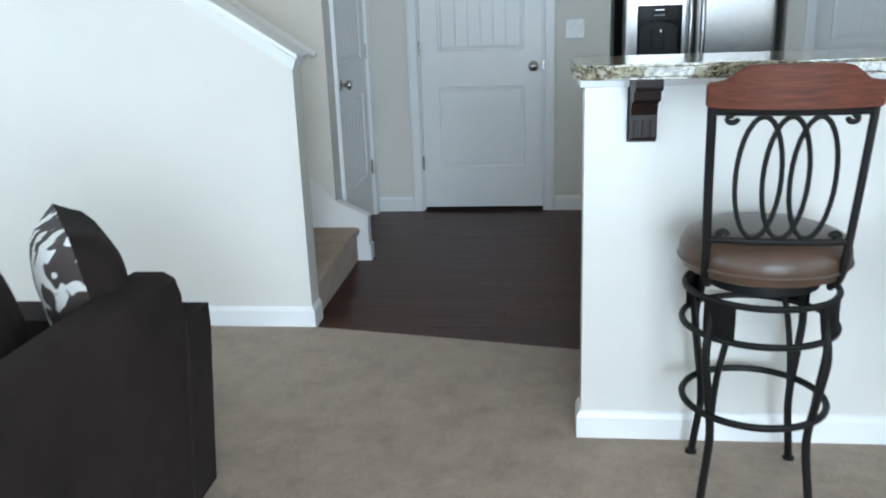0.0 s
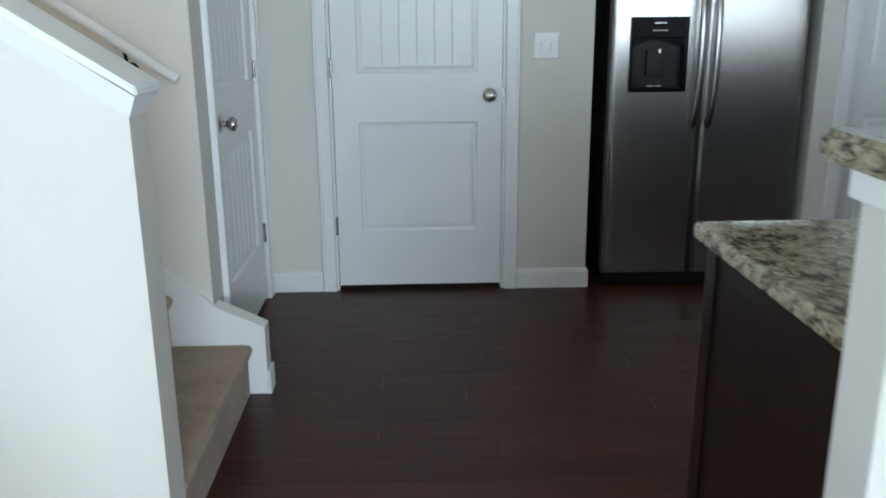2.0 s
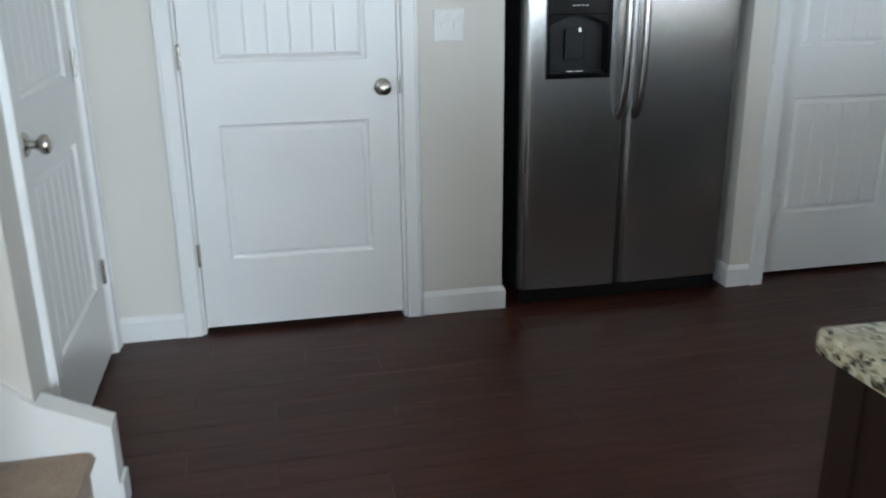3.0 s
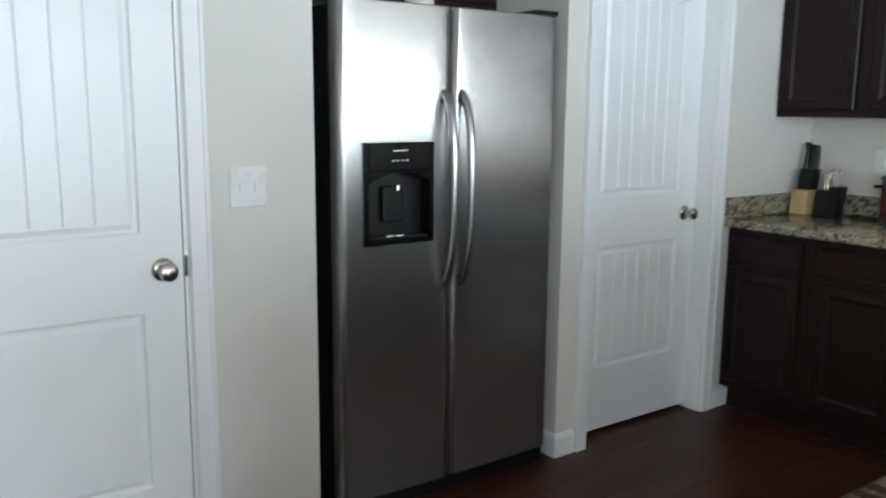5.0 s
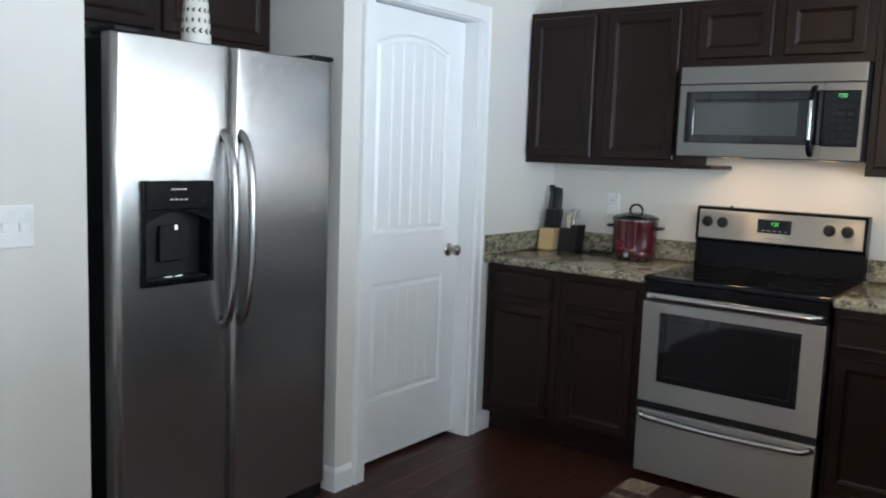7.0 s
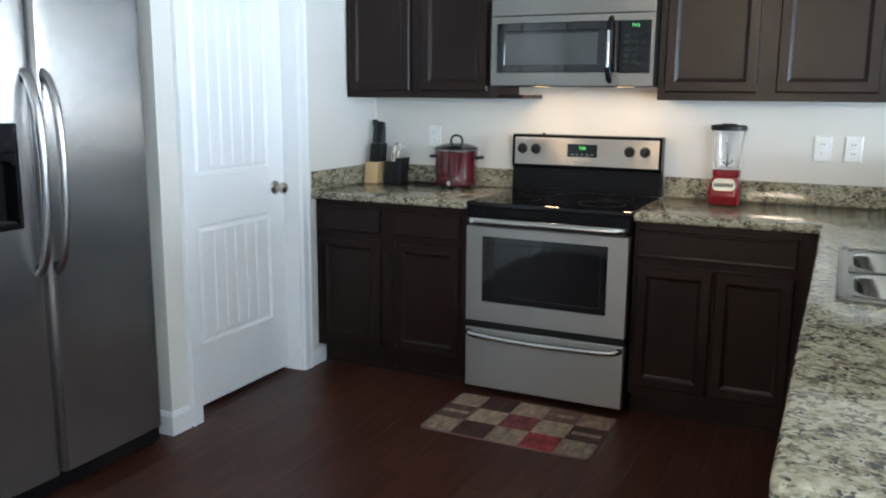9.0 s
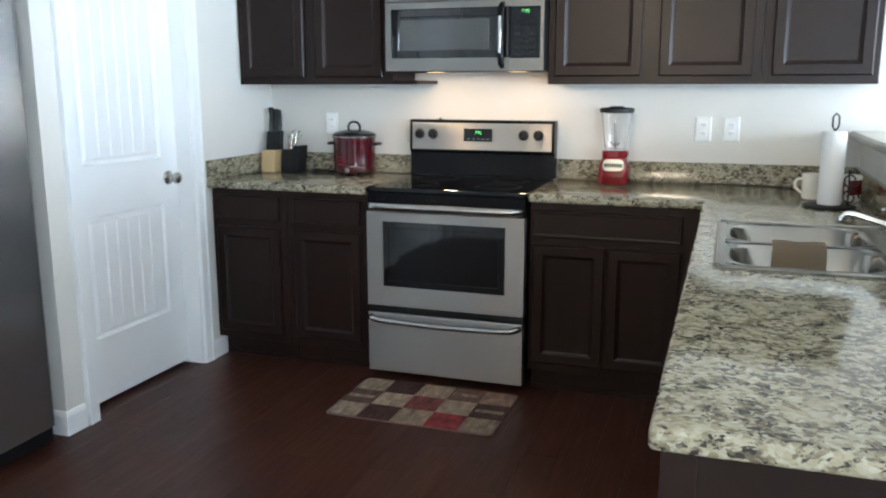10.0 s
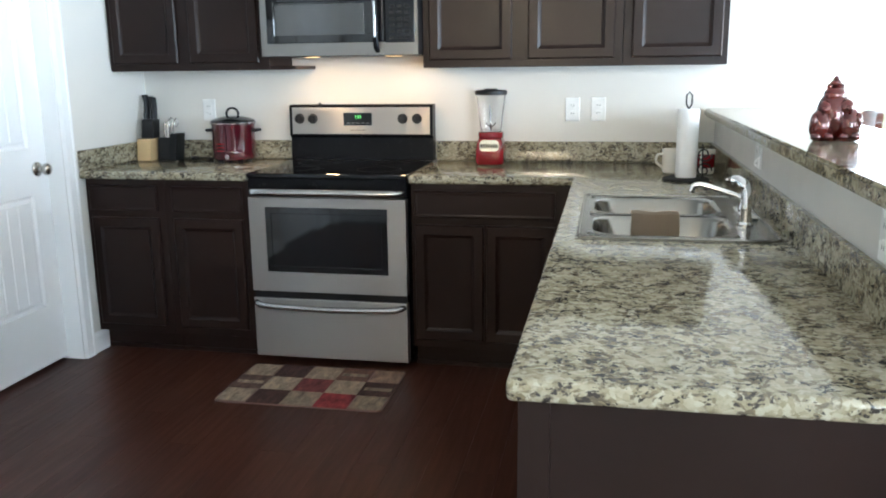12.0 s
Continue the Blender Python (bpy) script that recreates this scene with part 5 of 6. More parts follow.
tube(cord, smooth_line([(CX + 0.06, CY + 0.115, CZ1 + 0.03), (CX + 0.07, CY + 0.16, CZ1 + 0.006), (CX + 0.09, CY + 0.22, CZ1 + 0.006), (CX + 0.06, CY + 0.27, CZ1 + 0.006), (CX + 0.11, CY + 0.30, CZ1 + 0.006), (XE - 0.03, CY + 0.27, CZ1 + 0.006)], 6), 0.0045, 8)
tagged(part("power_cord", cord, BLACKPLASTIC, None, smooth=True), "black power cord lying on the counter", "cord")

BX, BY = 4.230, 5.442
bl = thing("blender", BX, BY, CZ1, "red blender with clear glass jar and black lid", "blender")
bm = bmesh.new()
loops = []
for hw, z, r in ((0.064, 0.003, 0.026), (0.069, 0.01, 0.026), (0.069, 0.07, 0.026), (0.064, 0.11, 0.026), (0.056, 0.135, 0.026)):
    loops.append([bm.verts.new((x, y, CZ1 + z)) for x, y in rounded(BX - hw, BX + hw, BY - hw, BY + hw, r)])
for a, b in zip(loops, loops[1:]):
    for k in range(len(a)):
        bm.faces.new((a[k], a[(k + 1) % len(a)], b[(k + 1) % len(b)], b[k]))
bm.faces.new(loops[0])
bm.faces.new(loops[-1])
part("base", bm, REDBRIGHT, bl, smooth=True)
bm = bmesh.new()
pts = rounded(BY - 0.048, BY + 0.048, CZ1 + 0.072, CZ1 + 0.128, 0.022)
prism(bm, pts, lambda p, q: (BX - 0.0712 + max(0, q - CZ1 - 0.07) * 0.12, p, q), lambda p, q: (BX - 0.066 + max(0, q - CZ1 - 0.07) * 0.12, p, q))
part("control_panel", bm, STEELM, bl, "silver control panel")
for k in range(7):
    y = BY - 0.036 + 0.012 * k
    part("button", boxes((BX - 0.0725, BX - 0.066, y - 0.004, y + 0.004, CZ1 + 0.090, CZ1 + 0.108), bevel=0.001), BLACKPLASTIC, bl)
bm = bmesh.new()
lathe(bm, BX, BY, [(0.058, 0.1355), (0.062, 0.14), (0.062, 0.165), (0.052, 0.170)], 28, CZ1)
part("collar", bm, REDBRIGHT, bl, "red jar collar", smooth=True)
bm = bmesh.new()
lathe(bm, BX, BY, [(0.050, 0.1705), (0.054, 0.20), (0.070, 0.34), (0.072, 0.352), (0.069, 0.352), (0.066, 0.34), (0.050, 0.20), (0.046, 0.176)], 32, CZ1)
part("jar", bm, CLEARGLASS, bl, "clear glass jar", smooth=True)
bm = bmesh.new()
lathe(bm, BX, BY, [(0.074, 0.3525), (0.079, 0.355), (0.079, 0.372), (0.070, 0.377), (0.034, 0.378), (0.032, 0.384), (0.004, 0.385)], 32, CZ1)
part("lid", bm, BLACKPLASTIC, bl, smooth=True)
bm = bmesh.new()
for a in range(4):
    tube(bm, [(BX, BY, CZ1 + 0.185), (BX + 0.025 * math.cos(a * 1.57), BY + 0.025 * math.sin(a * 1.57), CZ1 + 0.20 + 0.012 * (a % 2))], 0.003, 6)
tube(bm, [(BX, BY, CZ1 + 0.177), (BX, BY + 0.006, CZ1 + 0.30)], 0.004, 8)
part("blades", bm, STEELV, bl, "steel blades inside the jar")
for ob in bl.children:
    for v in ob.data.vertices:
        v.co.z *= 0.95

TX, TY = 3.72, 4.56
tw = thing("paper_towel_holder", TX, TY, CZ1, "dark iron holder with a roll of white paper towel", "towel holder")
bm = bmesh.new()
lathe(bm, TX, TY, [(0.095, 0.0005), (0.095, 0.007), (0.085, 0.011), (0.01, 0.012)], 32, CZ1)
part("base", bm, IRON, tw, smooth=True)
bm = bmesh.new()
lathe(bm, TX, TY, [(0.018, 0.0125), (0.042, 0.0125), (0.043, 0.02), (0.043, 0.284), (0.042, 0.290), (0.018, 0.290)], 36, CZ1)
part("paper_roll", bm, PAPER, tw, "white paper towel roll", smooth=True)
bm = bmesh.new()
tube(bm, [(TX, TY, CZ1 + 0.29), (TX, TY + 0.011, CZ1 + 0.31), (TX, TY + 0.011, CZ1 + 0.345), (TX, TY, CZ1 + 0.357), (TX, TY - 0.011, CZ1 + 0.345), (TX, TY - 0.011, CZ1 + 0.31), (TX, TY, CZ1 + 0.29)], 0.0035, 8)
part("loop_handle", bm, IRON, tw, smooth=True)
for zc, s in ((0.045, 1), (0.110, -1)):
    bm = bmesh.new()
    sp = []
    for k in range(26):
        a = k * 0.38
        r = 0.006 + 0.0026 * k * 0.4
        sp.append((TX - 0.035, TY - 0.066 + r * math.cos(a), CZ1 + zc + s * r * math.sin(a)))
    tube(bm, sp, 0.0032, 7)
    part("scroll", bm, IRON, tw, "curled iron scroll", smooth=True)
bm = bmesh.new()
tube(bm, [(TX - 0.035, TY - 0.062, CZ1 + 0.010), (TX - 0.035, TY - 0.058, CZ1 + 0.15)], 0.0032, 7)
part("side_rod", bm, IRON, tw, smooth=True)


def mug(x, y, body, label, handle_dir):
    m = thing("mug", x, y, CZ1, label, "mug", "mugs by the wall")
    bm = bmesh.new()
    lathe(bm, x, y, [(0.034, 0.0005), (0.040, 0.004), (0.043, 0.02), (0.044, 0.105), (0.041, 0.106), (0.039, 0.02), (0.02, 0.012)], 28, CZ1)
    part("cup", bm, body, m, smooth=True)
    bm = bmesh.new()
    hx, hy = handle_dir
    tube(bm, smooth_line([(x + hx * 0.042, y + hy * 0.042, CZ1 + 0.085), (x + hx * 0.068, y + hy * 0.068, CZ1 + 0.080), (x + hx * 0.072, y + hy * 0.072, CZ1 + 0.05), (x + hx * 0.042, y + hy * 0.042, CZ1 + 0.025)], 5), 0.006, 8)
    part("handle", bm, body, m, smooth=True)
    return m


mug(3.95, 4.60, WHITECERAMIC, "white ceramic mug behind the paper towels", (-0.3, 0.95))
m2 = mug(3.93, 4.465, WHITECERAMIC, "white mug with a red band behind the paper towels", (-0.95, 0.3))
bm = bmesh.new()
lathe(bm, 3.93, 4.465, [(0.0442, 0.03), (0.0448, 0.031), (0.0450, 0.088), (0.0444, 0.089)], 28, CZ1, cap=False)
part("band", bm, REDBRIGHT, m2, "red printed band", smooth=True)

# figurine: a plain shape of three huddled bears, glazed red bronze
bm = bmesh.new()
GX, GY, GZ = 2.565, 4.288, 1.1755


def blob(x, y, z, rx, ry, rz):
    r = bmesh.ops.create_icosphere(bm, subdivisions=3, radius=1.0)
    for v in r["verts"]:
        v.co = Vector((GX + 0.62 * (x + v.co.x * rx), GY + 0.62 * (y + v.co.y * ry), GZ + 0.64 * (z + v.co.z * rz)))


for x, y, z, rx, ry, rz in ((0, 0.058, 0.060, 0.050, 0.046, 0.072), (0, -0.055, 0.064, 0.052, 0.050, 0.078), (0.030, 0.0, 0.100, 0.062, 0.074, 0.112),
                            (-0.005, 0.046, 0.132, 0.030, 0.030, 0.034), (-0.008, -0.040, 0.138, 0.032, 0.033, 0.036), (0.02, 0.004, 0.185, 0.036, 0.046, 0.040),
                            (0.02, 0.028, 0.222, 0.011, 0.012, 0.012), (0.02, -0.022, 0.222, 0.011, 0.012, 0.012), (0.015, 0.004, 0.236, 0.020, 0.024, 0.014), (0.015, 0.004, 0.254, 0.012, 0.013, 0.012),
                            (-0.03, 0.08, 0.018, 0.026, 0.022, 0.0185), (-0.03, 0.03, 0.018, 0.026, 0.022, 0.0185), (-0.03, -0.03, 0.018, 0.026, 0.024, 0.0185), (-0.03, -0.075, 0.020, 0.028, 0.024, 0.0205),
                            (-0.04, 0.055, 0.13, 0.013, 0.012, 0.011), (-0.046, -0.044, 0.134, 0.013, 0.013, 0.011), (-0.03, -0.085, 0.085, 0.018, 0.016, 0.035), (-0.03, 0.09, 0.082, 0.016, 0.014, 0.033)):
    blob(x, y, z, rx, ry, rz)
tagged(part("figurine", bm, BRONZERED, None, smooth=True), "glazed red-bronze bear group figurine on the bar", "figurine")

# ======== pendant over the bar ========
QX, QY, QZ = 3.84, 4.12, 1.635
pend = thing("pendant_lamp", QX, QY, QZ, "small unlit pendant lamp with frosted white glass shade", "lamp")
bm = bmesh.new()
lathe(bm, QX, QY, [(0.061, 0.0), (0.057, 0.03), (0.049, 0.075), (0.036, 0.12), (0.020, 0.145), (0.018, 0.145), (0.033, 0.118), (0.046, 0.073), (0.054, 0.03), (0.058, 0.0)], 32, QZ, cap=False)
part("shade", bm, FROST, pend, "frosted white glass shade", smooth=True)
bm = bmesh.new()
lathe(bm, QX, QY, [(0.016, 0.10), (0.017, 0.1455), (0.022, 0.147), (0.022, 0.19), (0.008, 0.20)], 20, QZ)
part("socket", bm, NICKEL, pend, smooth=True)
bm = bmesh.new()
tube(bm, [(QX, QY, QZ + 0.199), (QX, QY, CEIL - 0.024)], 0.0035, 8)
part("cord", bm, BLACKPLASTIC, pend)
bm = bmesh.new()
lathe(bm, QX, QY, [(0.012, -0.026), (0.045, -0.018), (0.060, -0.001)], 28, CEIL)
part("canopy", bm, NICKEL, pend, smooth=True)

# ======== plates on the walls ========


def plate_part(name, P, u, v, w, h, label, category, kind):
    o = thing(name, *P(u, v, 0), label, category)
    bm = bmesh.new()
    ring_relief(bm, P, u - w / 2, u + w / 2, v - h / 2, v + h / 2, [(0, 0), (0, 0.003), (0.004, 0.006), (0.008, 0.006)])
    part("plate", bm, PLATE, o)
    if kind == "switch2":
        for du in (-w * 0.2, w * 0.2):
            bm = bmesh.new()
            ring_relief(bm, P, u + du - 0.006, u + du + 0.006, v - 0.013, v + 0.013, [(0, 0.0055), (0, 0.0105), (0.002, 0.012), (0.004, 0.012)])
            part("toggle", bm, PLATE, o)
            for dv in (-0.03, 0.03):
                bm = bmesh.new()
                ring_relief(bm, P, u + du - 0.003, u + du + 0.003, v + dv - 0.003, v + dv + 0.003, [(0, 0.0058), (0.001, 0.0068), (0.002, 0.0068)])
                part("screw", bm, PLATE, o)
    else:
        for dv in (-0.02, 0.02):
            bm = bmesh.new()
            ring_relief(bm, P, u - 0.016, u + 0.016, v + dv - 0.014, v + dv + 0.014, [(0, 0.0055), (0.001, 0.008), (0.004, 0.008)])
            part("socket", bm, PLATE, o)
            for du in (-0.006, 0.006):
                bm = bmesh.new()
                ring_relief(bm, P, u + du - 0.0012, u + du + 0.0012, v + dv - 0.004, v + dv + 0.005, [(0, 0.0078), (0.0002, 0.0084), (0.0004, 0.0084)])
                part("slot", bm, BLACKPLASTIC, o)
    return o


plate_part("light_switch", PY(YN - 0.0005), 1.428, 1.172, 0.118, 0.120, "white double light switch plate on the wall", "switch", "switch2")
PE = PXE(XE - 0.0005)
plate_part("wall_outlet", PE, 7.002, 1.172, 0.072, 0.116, "white outlet plate above the counter", "outlet", "outlet")
plate_part("wall_outlet", PE, 5.056, 1.170, 0.072, 0.116, "white outlet plate above the counter", "outlet", "outlet")
plate_part("wall_switch", PE, 4.930, 1.171, 0.072, 0.116, "white single plate above the counter", "switch", "outlet")
PB1 = lambda u, v, d: (u, BAR1 + 0.0005 + d, v)
plate_part("wall_outlet", PB1, 1.775, 1.068, 0.072, 0.100, "white outlet plate on the bar wall", "outlet", "outlet")
plate_part("wall_outlet", PB1, 3.14, 1.070, 0.115, 0.072, "white outlet plate on the bar wall", "outlet", "outlet")

# ======== rug in front of the range ========
rug = thing("kitchen_rug", 3.47, 6.13, 0, "patchwork kitchen mat in brown, tan and dark red", "rug")
bm = bmesh.new()
prism(bm, rounded(3.242, 3.698, 5.760, 6.502, 0.03), lambda p, q: (p, q, 0.0005), lambda p, q: (p, q, 0.006))
part("backing", bm, RUGBASE, rug)
NR, NC = 3, 5
for i in range(NR):
    for j in range(NC):
        w, d = (3.698 - 3.242) / NR, (6.502 - 5.760) / NC
        x0, y0 = 3.242 + w * i, 5.760 + d * j
        e0 = 0.006 if (i in (0, NR - 1) and j in (0, NC - 1)) else 0.0
        bm = boxes((x0 + 0.0012 + e0, x0 + w - 0.0012 - e0, y0 + 0.0012 + e0, y0 + d - 0.0012 - e0, 0.0062, 0.0085))
        part("square", bm, RUGTAN if (i + j) % 2 == 0 else {(0, 1): RUGBRIGHT, (2, 1): RUGRED, (1, 4): RUGRED, (1, 2): RUGRED}.get((i, j), RUGDARK), rug)
        if (i, j) in ((2, 1), (1, 4), (1, 0)):
            part("pale_stripe", boxes((x0 + 0.055, x0 + 0.088, y0 + 0.012, y0 + d - 0.014, 0.0086, 0.0092)), RUGTAN, rug, "pale printed stripe")

# ======== bar stools ========


def bar_stool(sx, sy, turn):
    """Built at the origin facing +y, then set in place."""
    s = thing("bar_stool", 0, 0, 0, "wrought-iron swivel bar stool with cherry top rail and brown leather seat", "stool", "stools at the bar")
    for k in range(4):
        a = radians(45 + 90 * k)
        ca, sa = math.cos(a), math.sin(a)
        leg = [(0.205 * ca, 0.205 * sa, 0.0), (0.196 * ca, 0.196 * sa, 0.06), (0.178 * ca, 0.178 * sa, 0.20), (0.200 * ca, 0.200 * sa, 0.34), (0.215 * ca, 0.215 * sa, 0.44), (0.200 * ca, 0.200 * sa, 0.52), (0.190 * ca, 0.190 * sa, 0.58)]
        bm = bmesh.new()
        tube(bm, smooth_line(leg, 5), 0.0115, 8)
        lathe(bm, 0.205 * ca, 0.205 * sa, [(0.018, 0.0), (0.018, 0.006), (0.012, 0.012)], 12, 0.0)
        part("leg", bm, IRON, s, smooth=True)
        # the second, inner curve of each leg
        bm = bmesh.new()
        tube(bm, smooth_line([(0.179 * ca, 0.179 * sa, 0.20), (0.186 * math.cos(a + 0.06), 0.186 * math.sin(a + 0.06), 0.32), (0.192 * math.cos(a + 0.16), 0.192 * math.sin(a + 0.16), 0.43), (0.196 * math.cos(a + 0.30), 0.196 * math.sin(a + 0.30), 0.54)], 5), 0.009, 8)
        part("leg_scroll", bm, IRON, s, smooth=True)
        bm = bmesh.new()
        n = 6
        o = [bm.verts.new(((0.206) * math.cos(a + 0.23 * (j / n - 0.5) * 2 + 0.12), 0.206 * math.sin(a + 0.23 * (j / n - 0.5) * 2 + 0.12), z)) for z in (0.485, 0.585) for j in range(n + 1)]
        for j in range(n):
            bm.faces.new((o[j], o[j + 1], o[n + 2 + j], o[n + 1 + j]))
        bmesh.ops.solidify(bm, geom=list(bm.faces), thickness=0.006)
        part("plate", bm, IRON, s)
    for r, z, t in ((0.200, 0.585, 0.009), (0.204, 0.487, 0.009), (0.194, 0.262, 0.010)):
        bm = bmesh.new()
        tube(bm, [(r * math.cos(a), r * math.sin(a), z) for a in (2 * math.pi * k / 44 for k in range(44))], t, 8, closed=True)
        part("foot_ring" if z < 0.3 else "apron_ring", bm, IRON, s, smooth=True)
    bm = bmesh.new()
    lathe(bm, 0, 0, [(0.10, 0.595), (0.15, 0.60), (0.15, 0.628), (0.10, 0.632)], 28)
    part("swivel", bm, IRON, s, smooth=True)
    bm = bmesh.new()
    lathe(bm, 0, 0, [(0.18, 0.632), (0.212, 0.645), (0.222, 0.672), (0.220, 0.702), (0.204, 0.728), (0.16, 0.744), (0.08, 0.750), (0.004, 0.751)], 44)
    part("seat", bm, LEATHER, s, "round padded brown leather seat", smooth=True)
    bm = bmesh.new()
    tube(bm, [(0.221 * math.cos(a), 0.221 * math.sin(a), 0.668) for a in (2 * math.pi * k / 44 for k in range(44))], 0.005, 6, closed=True)
    part("piping", bm, LEATHER, s, smooth=True)
    # back: two posts, lower rail, three interlaced ovals, wooden top rail
    def back_y(z, x):
        return -0.150 - 0.10 * (z - 0.66) / 0.5 - 0.02 + 0.10 * (x / 0.2) ** 2 * 0.25
    for sgn in (1, -1):
        pts = [(sgn * 0.150, -0.110, 0.62), (sgn * 0.165, back_y(0.66, 0.165) + 0.01, 0.655), (sgn * 0.168, back_y(0.74, 0.168), 0.74), (sgn * 0.174, back_y(0.9, 0.174), 0.90), (sgn * 0.179, back_y(1.09, 0.179), 1.09)]
        bm = bmesh.new()
        tube(bm, smooth_line(pts, 5), 0.0125, 8, squash=0.8)
        part("back_post", bm, IRON, s, smooth=True)
    bm = bmesh.new()
    tube(bm, [(x, back_y(0.752, x), 0.752) for x in (0.168 * (k / 6 - 1) for k in range(13))], 0.0085, 8)
    part("lower_rail", bm, IRON, s, smooth=True)
    bm = bmesh.new()
    tube(bm, [(x, back_y(1.065, x), 1.068) for x in (0.18 * (k / 6 - 1) for k in range(13))], 0.0085, 8)
    part("upper_rail", bm, IRON, s, smooth=True)
    for cx in (-0.062, 0.0, 0.062):
        bm = bmesh.new()
        pts = []
        for k in range(28):
            a = 2 * math.pi * k / 28
            xx, zz = cx + 0.052 * math.cos(a), 0.91 + 0.148 * math.sin(a)
            pts.append((xx, back_y(zz, xx), zz))
        tube(bm, pts, 0.0062, 8, closed=True)
        part("oval", bm, IRON, s, "wrought iron oval of the backrest", smooth=True)
    for sgn in (1, -1):
        for z0, dz in ((1.055, -1), (0.765, 1)):
            bm = bmesh.new()
            pts = []
            for k in range(14):
                a = k * 0.42
                r = 0.014 - 0.0006 * k
                xx, zz = sgn * (0.122 - r * math.cos(a) + 0.012), z0 + dz * (0.002 + r * math.sin(a) * 0.8)
                pts.append((xx, back_y(zz, xx), zz))
            tube(bm, pts, 0.0065, 7)
            part("scroll", bm, IRON, s, smooth=True)
    bm = bmesh.new()
    n = 20
    F, B = [], []
    for k in range(n + 1):
        u = k / n * 2 - 1
        x = 0.194 * u
        step = 0.018 * (1 / (1 + math.exp((abs(u) - 0.70) * 22)))
        top = 1.135 + step * 1.9 + 0.006 * (1 - u * u)
        low = 1.079 - 0.004 * (1 - u * u)
        for L, dy in ((F, -0.014), (B, 0.014)):
            L.append((bm.verts.new((x, back_y(1.11, x) + dy - 0.02 * (low - 1.11), low)), bm.verts.new((x, back_y(1.11, x) + dy - 0.2 * (top - 1.11), top))))
    for k in range(n):
        bm.faces.new((F[k][0], F[k + 1][0], F[k + 1][1], F[k][1]))
        bm.faces.new((B[k + 1][0], B[k][0], B[k][1], B[k + 1][1]))
        bm.faces.new((F[k][1], F[k + 1][1], B[k + 1][1], B[k][1]))
        bm.faces.new((F[k + 1][0], F[k][0], B[k][0], B[k + 1][0]))
    bm.faces.new((F[0][0], F[0][1], B[0][1], B[0][0]))
    bm.faces.new((F[n][1], F[n][0], B[n][0], B[n][1]))
    bmesh.ops.recalc_face_normals(bm, faces=bm.faces)
    bmesh.ops.bevel(bm, geom=[e for e in bm.edges if e.calc_face_angle(0) > 0.8], offset=0.004, segments=2, affect="EDGES")
    part("top_rail", bm, CHERRY, s, "reddish cherry wood top rail", smooth=True)
    for ob in s.children:
        for v in ob.data.vertices:
            v.co.x *= 0.96
            v.co.y *= 0.96
    s.matrix_basis = pose(sx, sy, 0.010, 0, 0, turn)
    return s


stool = bar_stool(1.782, 4.050, -5)
copy_thing(stool, pose(2.430, 4.080, 0.010, 0, 0, -2))
copy_thing(stool, pose(3.93, 4.06, 0.010, 0, 0, -2))

# ======== sofa ========
SOX, SOY0, SOY1 = 0.285, 1.85, 3.945
sofa = thing("sofa", -0.2, 2.9, 0.01, "dark brown upholstered sofa with loose cushions", "sofa")
bm = bmesh.new()
prism(bm, [(SOX - 0.045, 0.012), (SOX, 0.56), (SOX, 0.64), (SOX - 0.012, 0.685), (SOX - 0.04, 0.702), (SOX - 0.12, 0.702), (SOX - 0.17, 0.66), (SOX - 0.25, 0.42), (SOX - 0.25, 0.012)],
      lambda p, q: (p, SOY0 + 0.16, q), lambda p, q: (p, SOY1 - 0.12, q))
bmesh.ops.bevel(bm, geom=[e for e in bm.edges if e.calc_face_angle(0) > 0.9], offset=0.02, segments=3, affect="EDGES")
part("backrest", bm, SOFA, sofa, smooth=True)
for ya, yb in ((SOY1 - 0.119, SOY1 + 0.03), (SOY0, SOY0 + 0.16)):
    bm = bmesh.new()
    prism(bm, [(SOX - 0.035, 0.012), (SOX + 0.004, 0.50), (SOX + 0.004, 0.565), (SOX - 0.92, 0.565), (SOX - 0.92, 0.012)], lambda p, q: (p, ya, q), lambda p, q: (p, yb, q))
    bmesh.ops.bevel(bm, geom=[e for e in bm.edges if e.calc_face_angle(0) > 0.9], offset=0.04, segments=4, affect="EDGES")
    part("arm", bm, SOFA, sofa, smooth=True)
part("base", boxes((SOX - 0.88, SOX - 0.251, SOY0 + 0.161, SOY1 - 0.121, 0.012, 0.28), bevel=0.015), SOFA, sofa)
for k in range(2):
    y0 = SOY0 + 0.165 + 0.905 * k
    bm = boxes((SOX - 0.90, SOX - 0.255, y0, y0 + 0.90, 0.285, 0.44), bevel=0.04)
    part("seat_cushion", bm, SOFA, sofa, smooth=True)


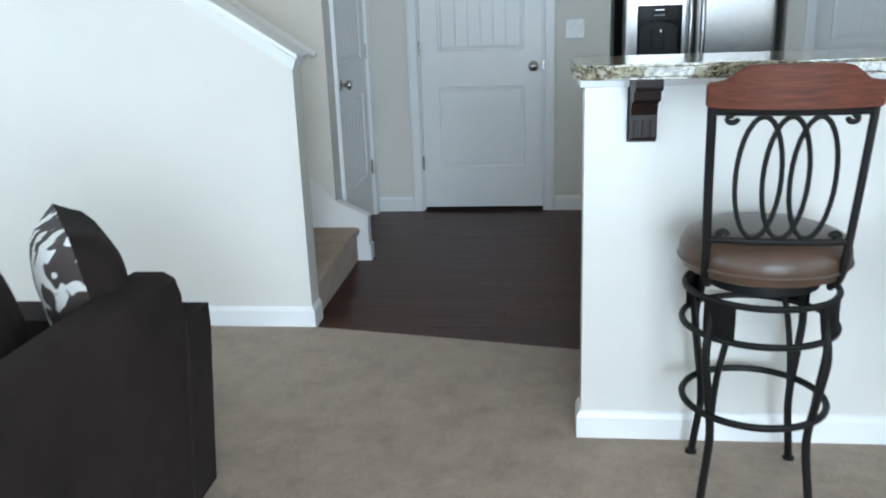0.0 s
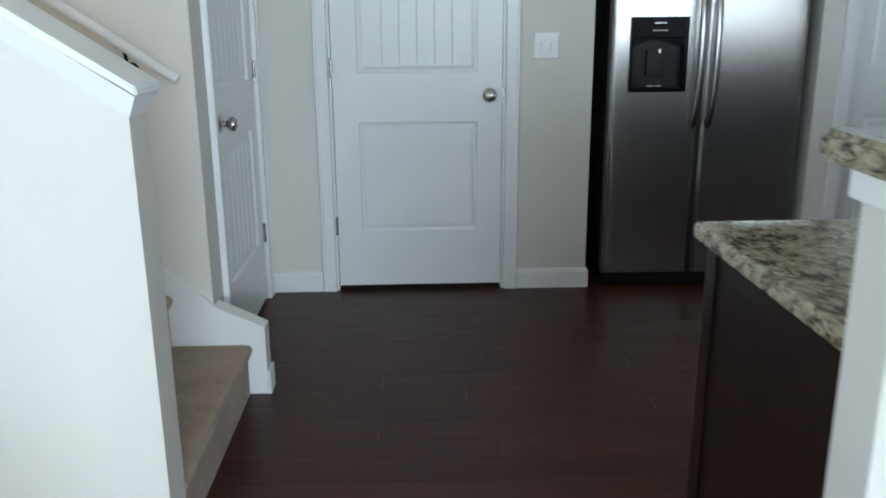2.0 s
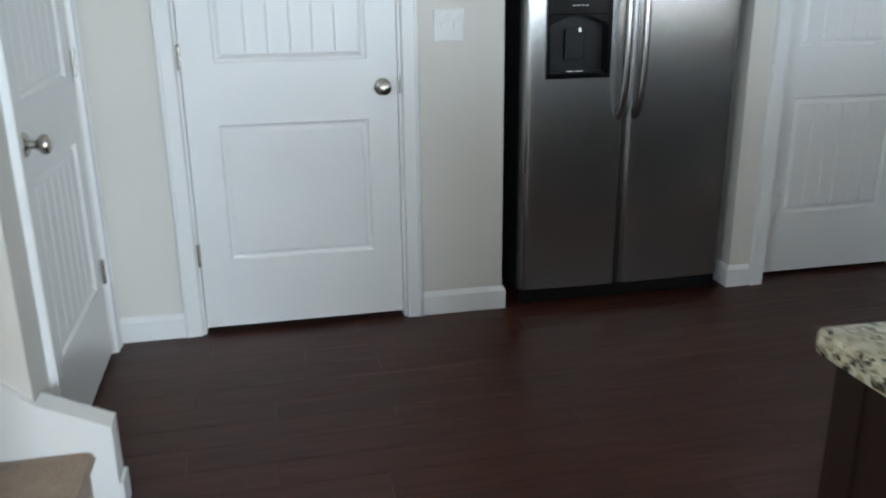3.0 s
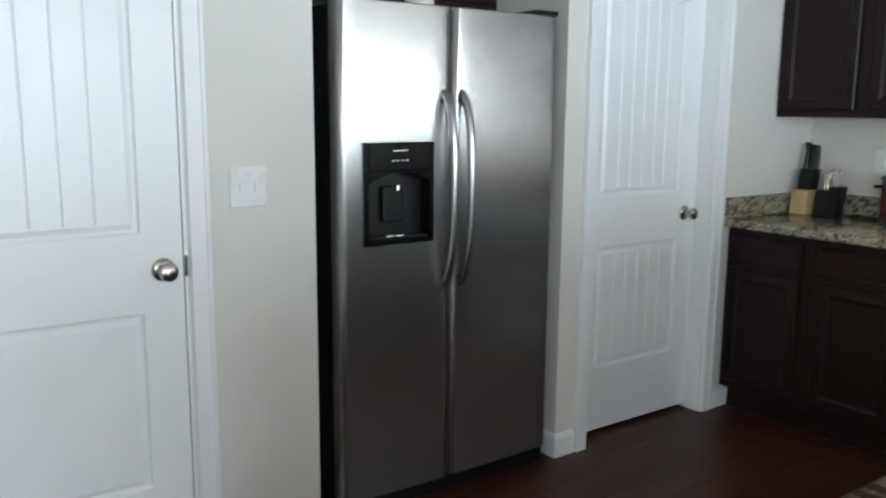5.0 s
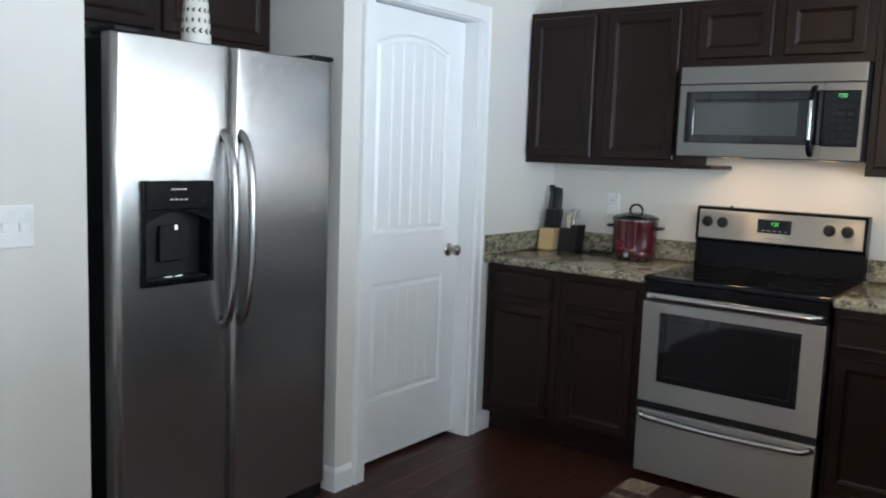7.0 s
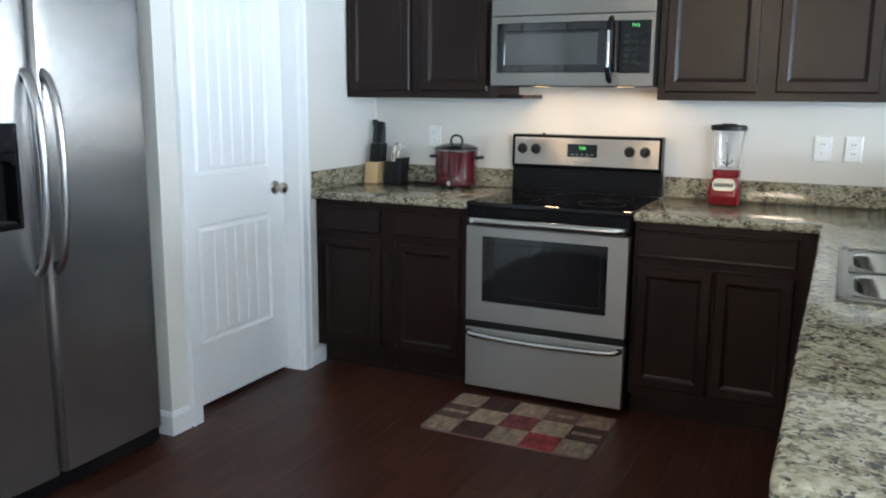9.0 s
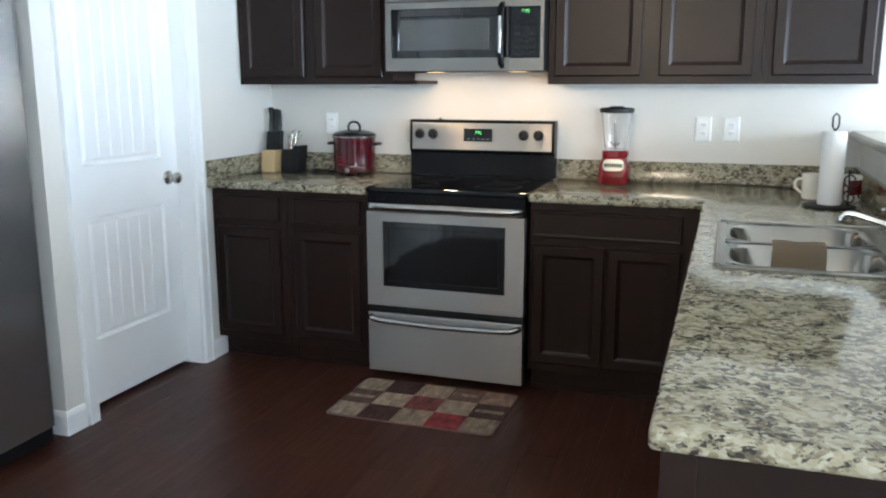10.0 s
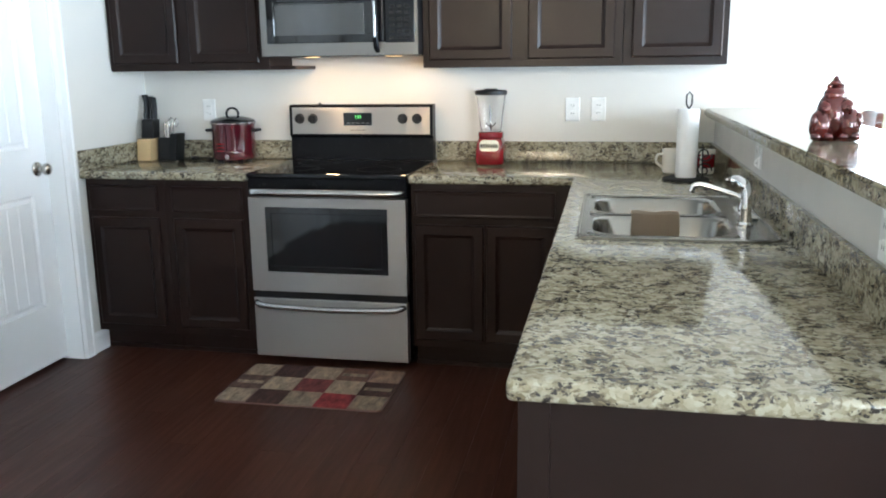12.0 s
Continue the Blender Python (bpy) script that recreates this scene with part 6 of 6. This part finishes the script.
def cushion(name, c, n, up, size, fat, mats, label):
    """A stuffed square: fullest in the middle, pinched towards corners; two materials, back and front."""
    n, up = Vector(n).normalized(), Vector(up).normalized()
    up = (up - n * up.dot(n)).normalized()
    side = n.cross(up)
    bm = bmesh.new()
    N = 16
    G = {}
    for s in (1, -1):
        for i in range(N + 1):
            for j in range(N + 1):
                edge = i in (0, N) or j in (0, N)
                if edge and s == -1:
                    G[(s, i, j)] = G[(1, i, j)]
                    continue
                a, b = i / N * 2 - 1, j / N * 2 - 1
                h = fat * ((1 - a ** 4) * (1 - b ** 4)) ** 0.55
                pinch = 1 - 0.05 * (1 - abs(a) ** 2) * abs(b) ** 3 - 0.05 * (1 - abs(b) ** 2) * abs(a) ** 3
                wr = 0.006 * noise.noise(Vector((a * 2.3, b * 2.3, s * 4.0)))
                G[(s, i, j)] = bm.verts.new(Vector(c) + (side * a + up * b) * size * 0.5 * pinch + n * s * (h + (wr if not edge else 0)))
    for s in (1, -1):
        for i in range(N):
            for j in range(N):
                f = bm.faces.new((G[(s, i, j)], G[(s, i + 1, j)], G[(s, i + 1, j + 1)], G[(s, i, j + 1)]))
                f.material_index = 0 if s == 1 else 1
    return tagged(part(name, bm, mats, None, smooth=True), label, "cushion")


cushion("throw_pillow", (0.042, 3.805, 0.630), (0.80, 0.56, 0.16), (-0.12, -0.10, 1), 0.46, 0.105, (SOFA, FLORAL), "dark brown throw pillow with a white floral front, on the sofa")
cushion("back_cushion", (-0.03, 3.44, 0.635), (0.88, 0.40, 0.22), (-0.2, -0.1, 1), 0.44, 0.105, (SOFA, SOFA), "dark brown loose back cushion on the sofa")
cushion("throw_pillow", (-0.20, 3.57, 0.665), (0.82, 0.50, 0.2), (-0.15, -0.1, 1), 0.40, 0.07, (FLORAL, FLORAL), "pillow with white floral print behind a cushion")

# ======== floor planks, each a piece of the floor ========
planks = thing("plank_floor", 2.0, 6.2, 0, "dark walnut laminate plank floor with satin sheen", "floor", kind="structure")
PW, PL = 0.127, 1.21
cache = {}
rr = random.Random(7)
FX_LO, FX_HI = XD - 0.02, 3.86


def plank_mesh(length):
    key = round(length, 3)
    if key not in cache:
        bm = bmesh.new()
        g = 0.0004
        e = 0.0005
        lo = [bm.verts.new((x, y, -0.008)) for x, y in ((g, g), (length - g, g), (length - g, PW - g), (g, PW - g))]
        md = [bm.verts.new((x, y, -e)) for x, y in ((g, g), (length - g, g), (length - g, PW - g), (g, PW - g))]
        hi = [bm.verts.new((x, y, 0.0)) for x, y in ((g + e, g + e), (length - g - e, g + e), (length - g - e, PW - g - e), (g + e, PW - g - e))]
        bm.faces.new(hi)
        for a, b in ((lo, md), (md, hi)):
            for k in range(4):
                bm.faces.new((a[k], a[(k + 1) % 4], b[(k + 1) % 4], b[k]))
        me = bpy.data.meshes.new("plank")
        bmesh.ops.recalc_face_normals(bm, faces=bm.faces)
        bm.to_mesh(me)
        bm.free()
        me.materials.append(FLOOR)
        cache[key] = me
    return cache[key]


row = 0
y = 4.84
while y < YN + 0.09:
    x = FX_LO
    first = PL * (0.25 + 0.25 * (row * 2 % 3) + 0.1 * round(rr.random() * 3) / 3)
    while x < FX_HI - 0.02:
        ln = min(first if x == FX_LO else PL, FX_HI - x)
        ob = new("plank", plank_mesh(ln))
        ob.parent = planks
        ob.location = Vector((x, y, 0)) - planks.location
        x += ln
    y += PW
    row += 1
part("alcove_boards", boxes((ALC0, ALC1, YN + 0.10, 8.12, -0.012, -0.001)), FLOOR, planks)
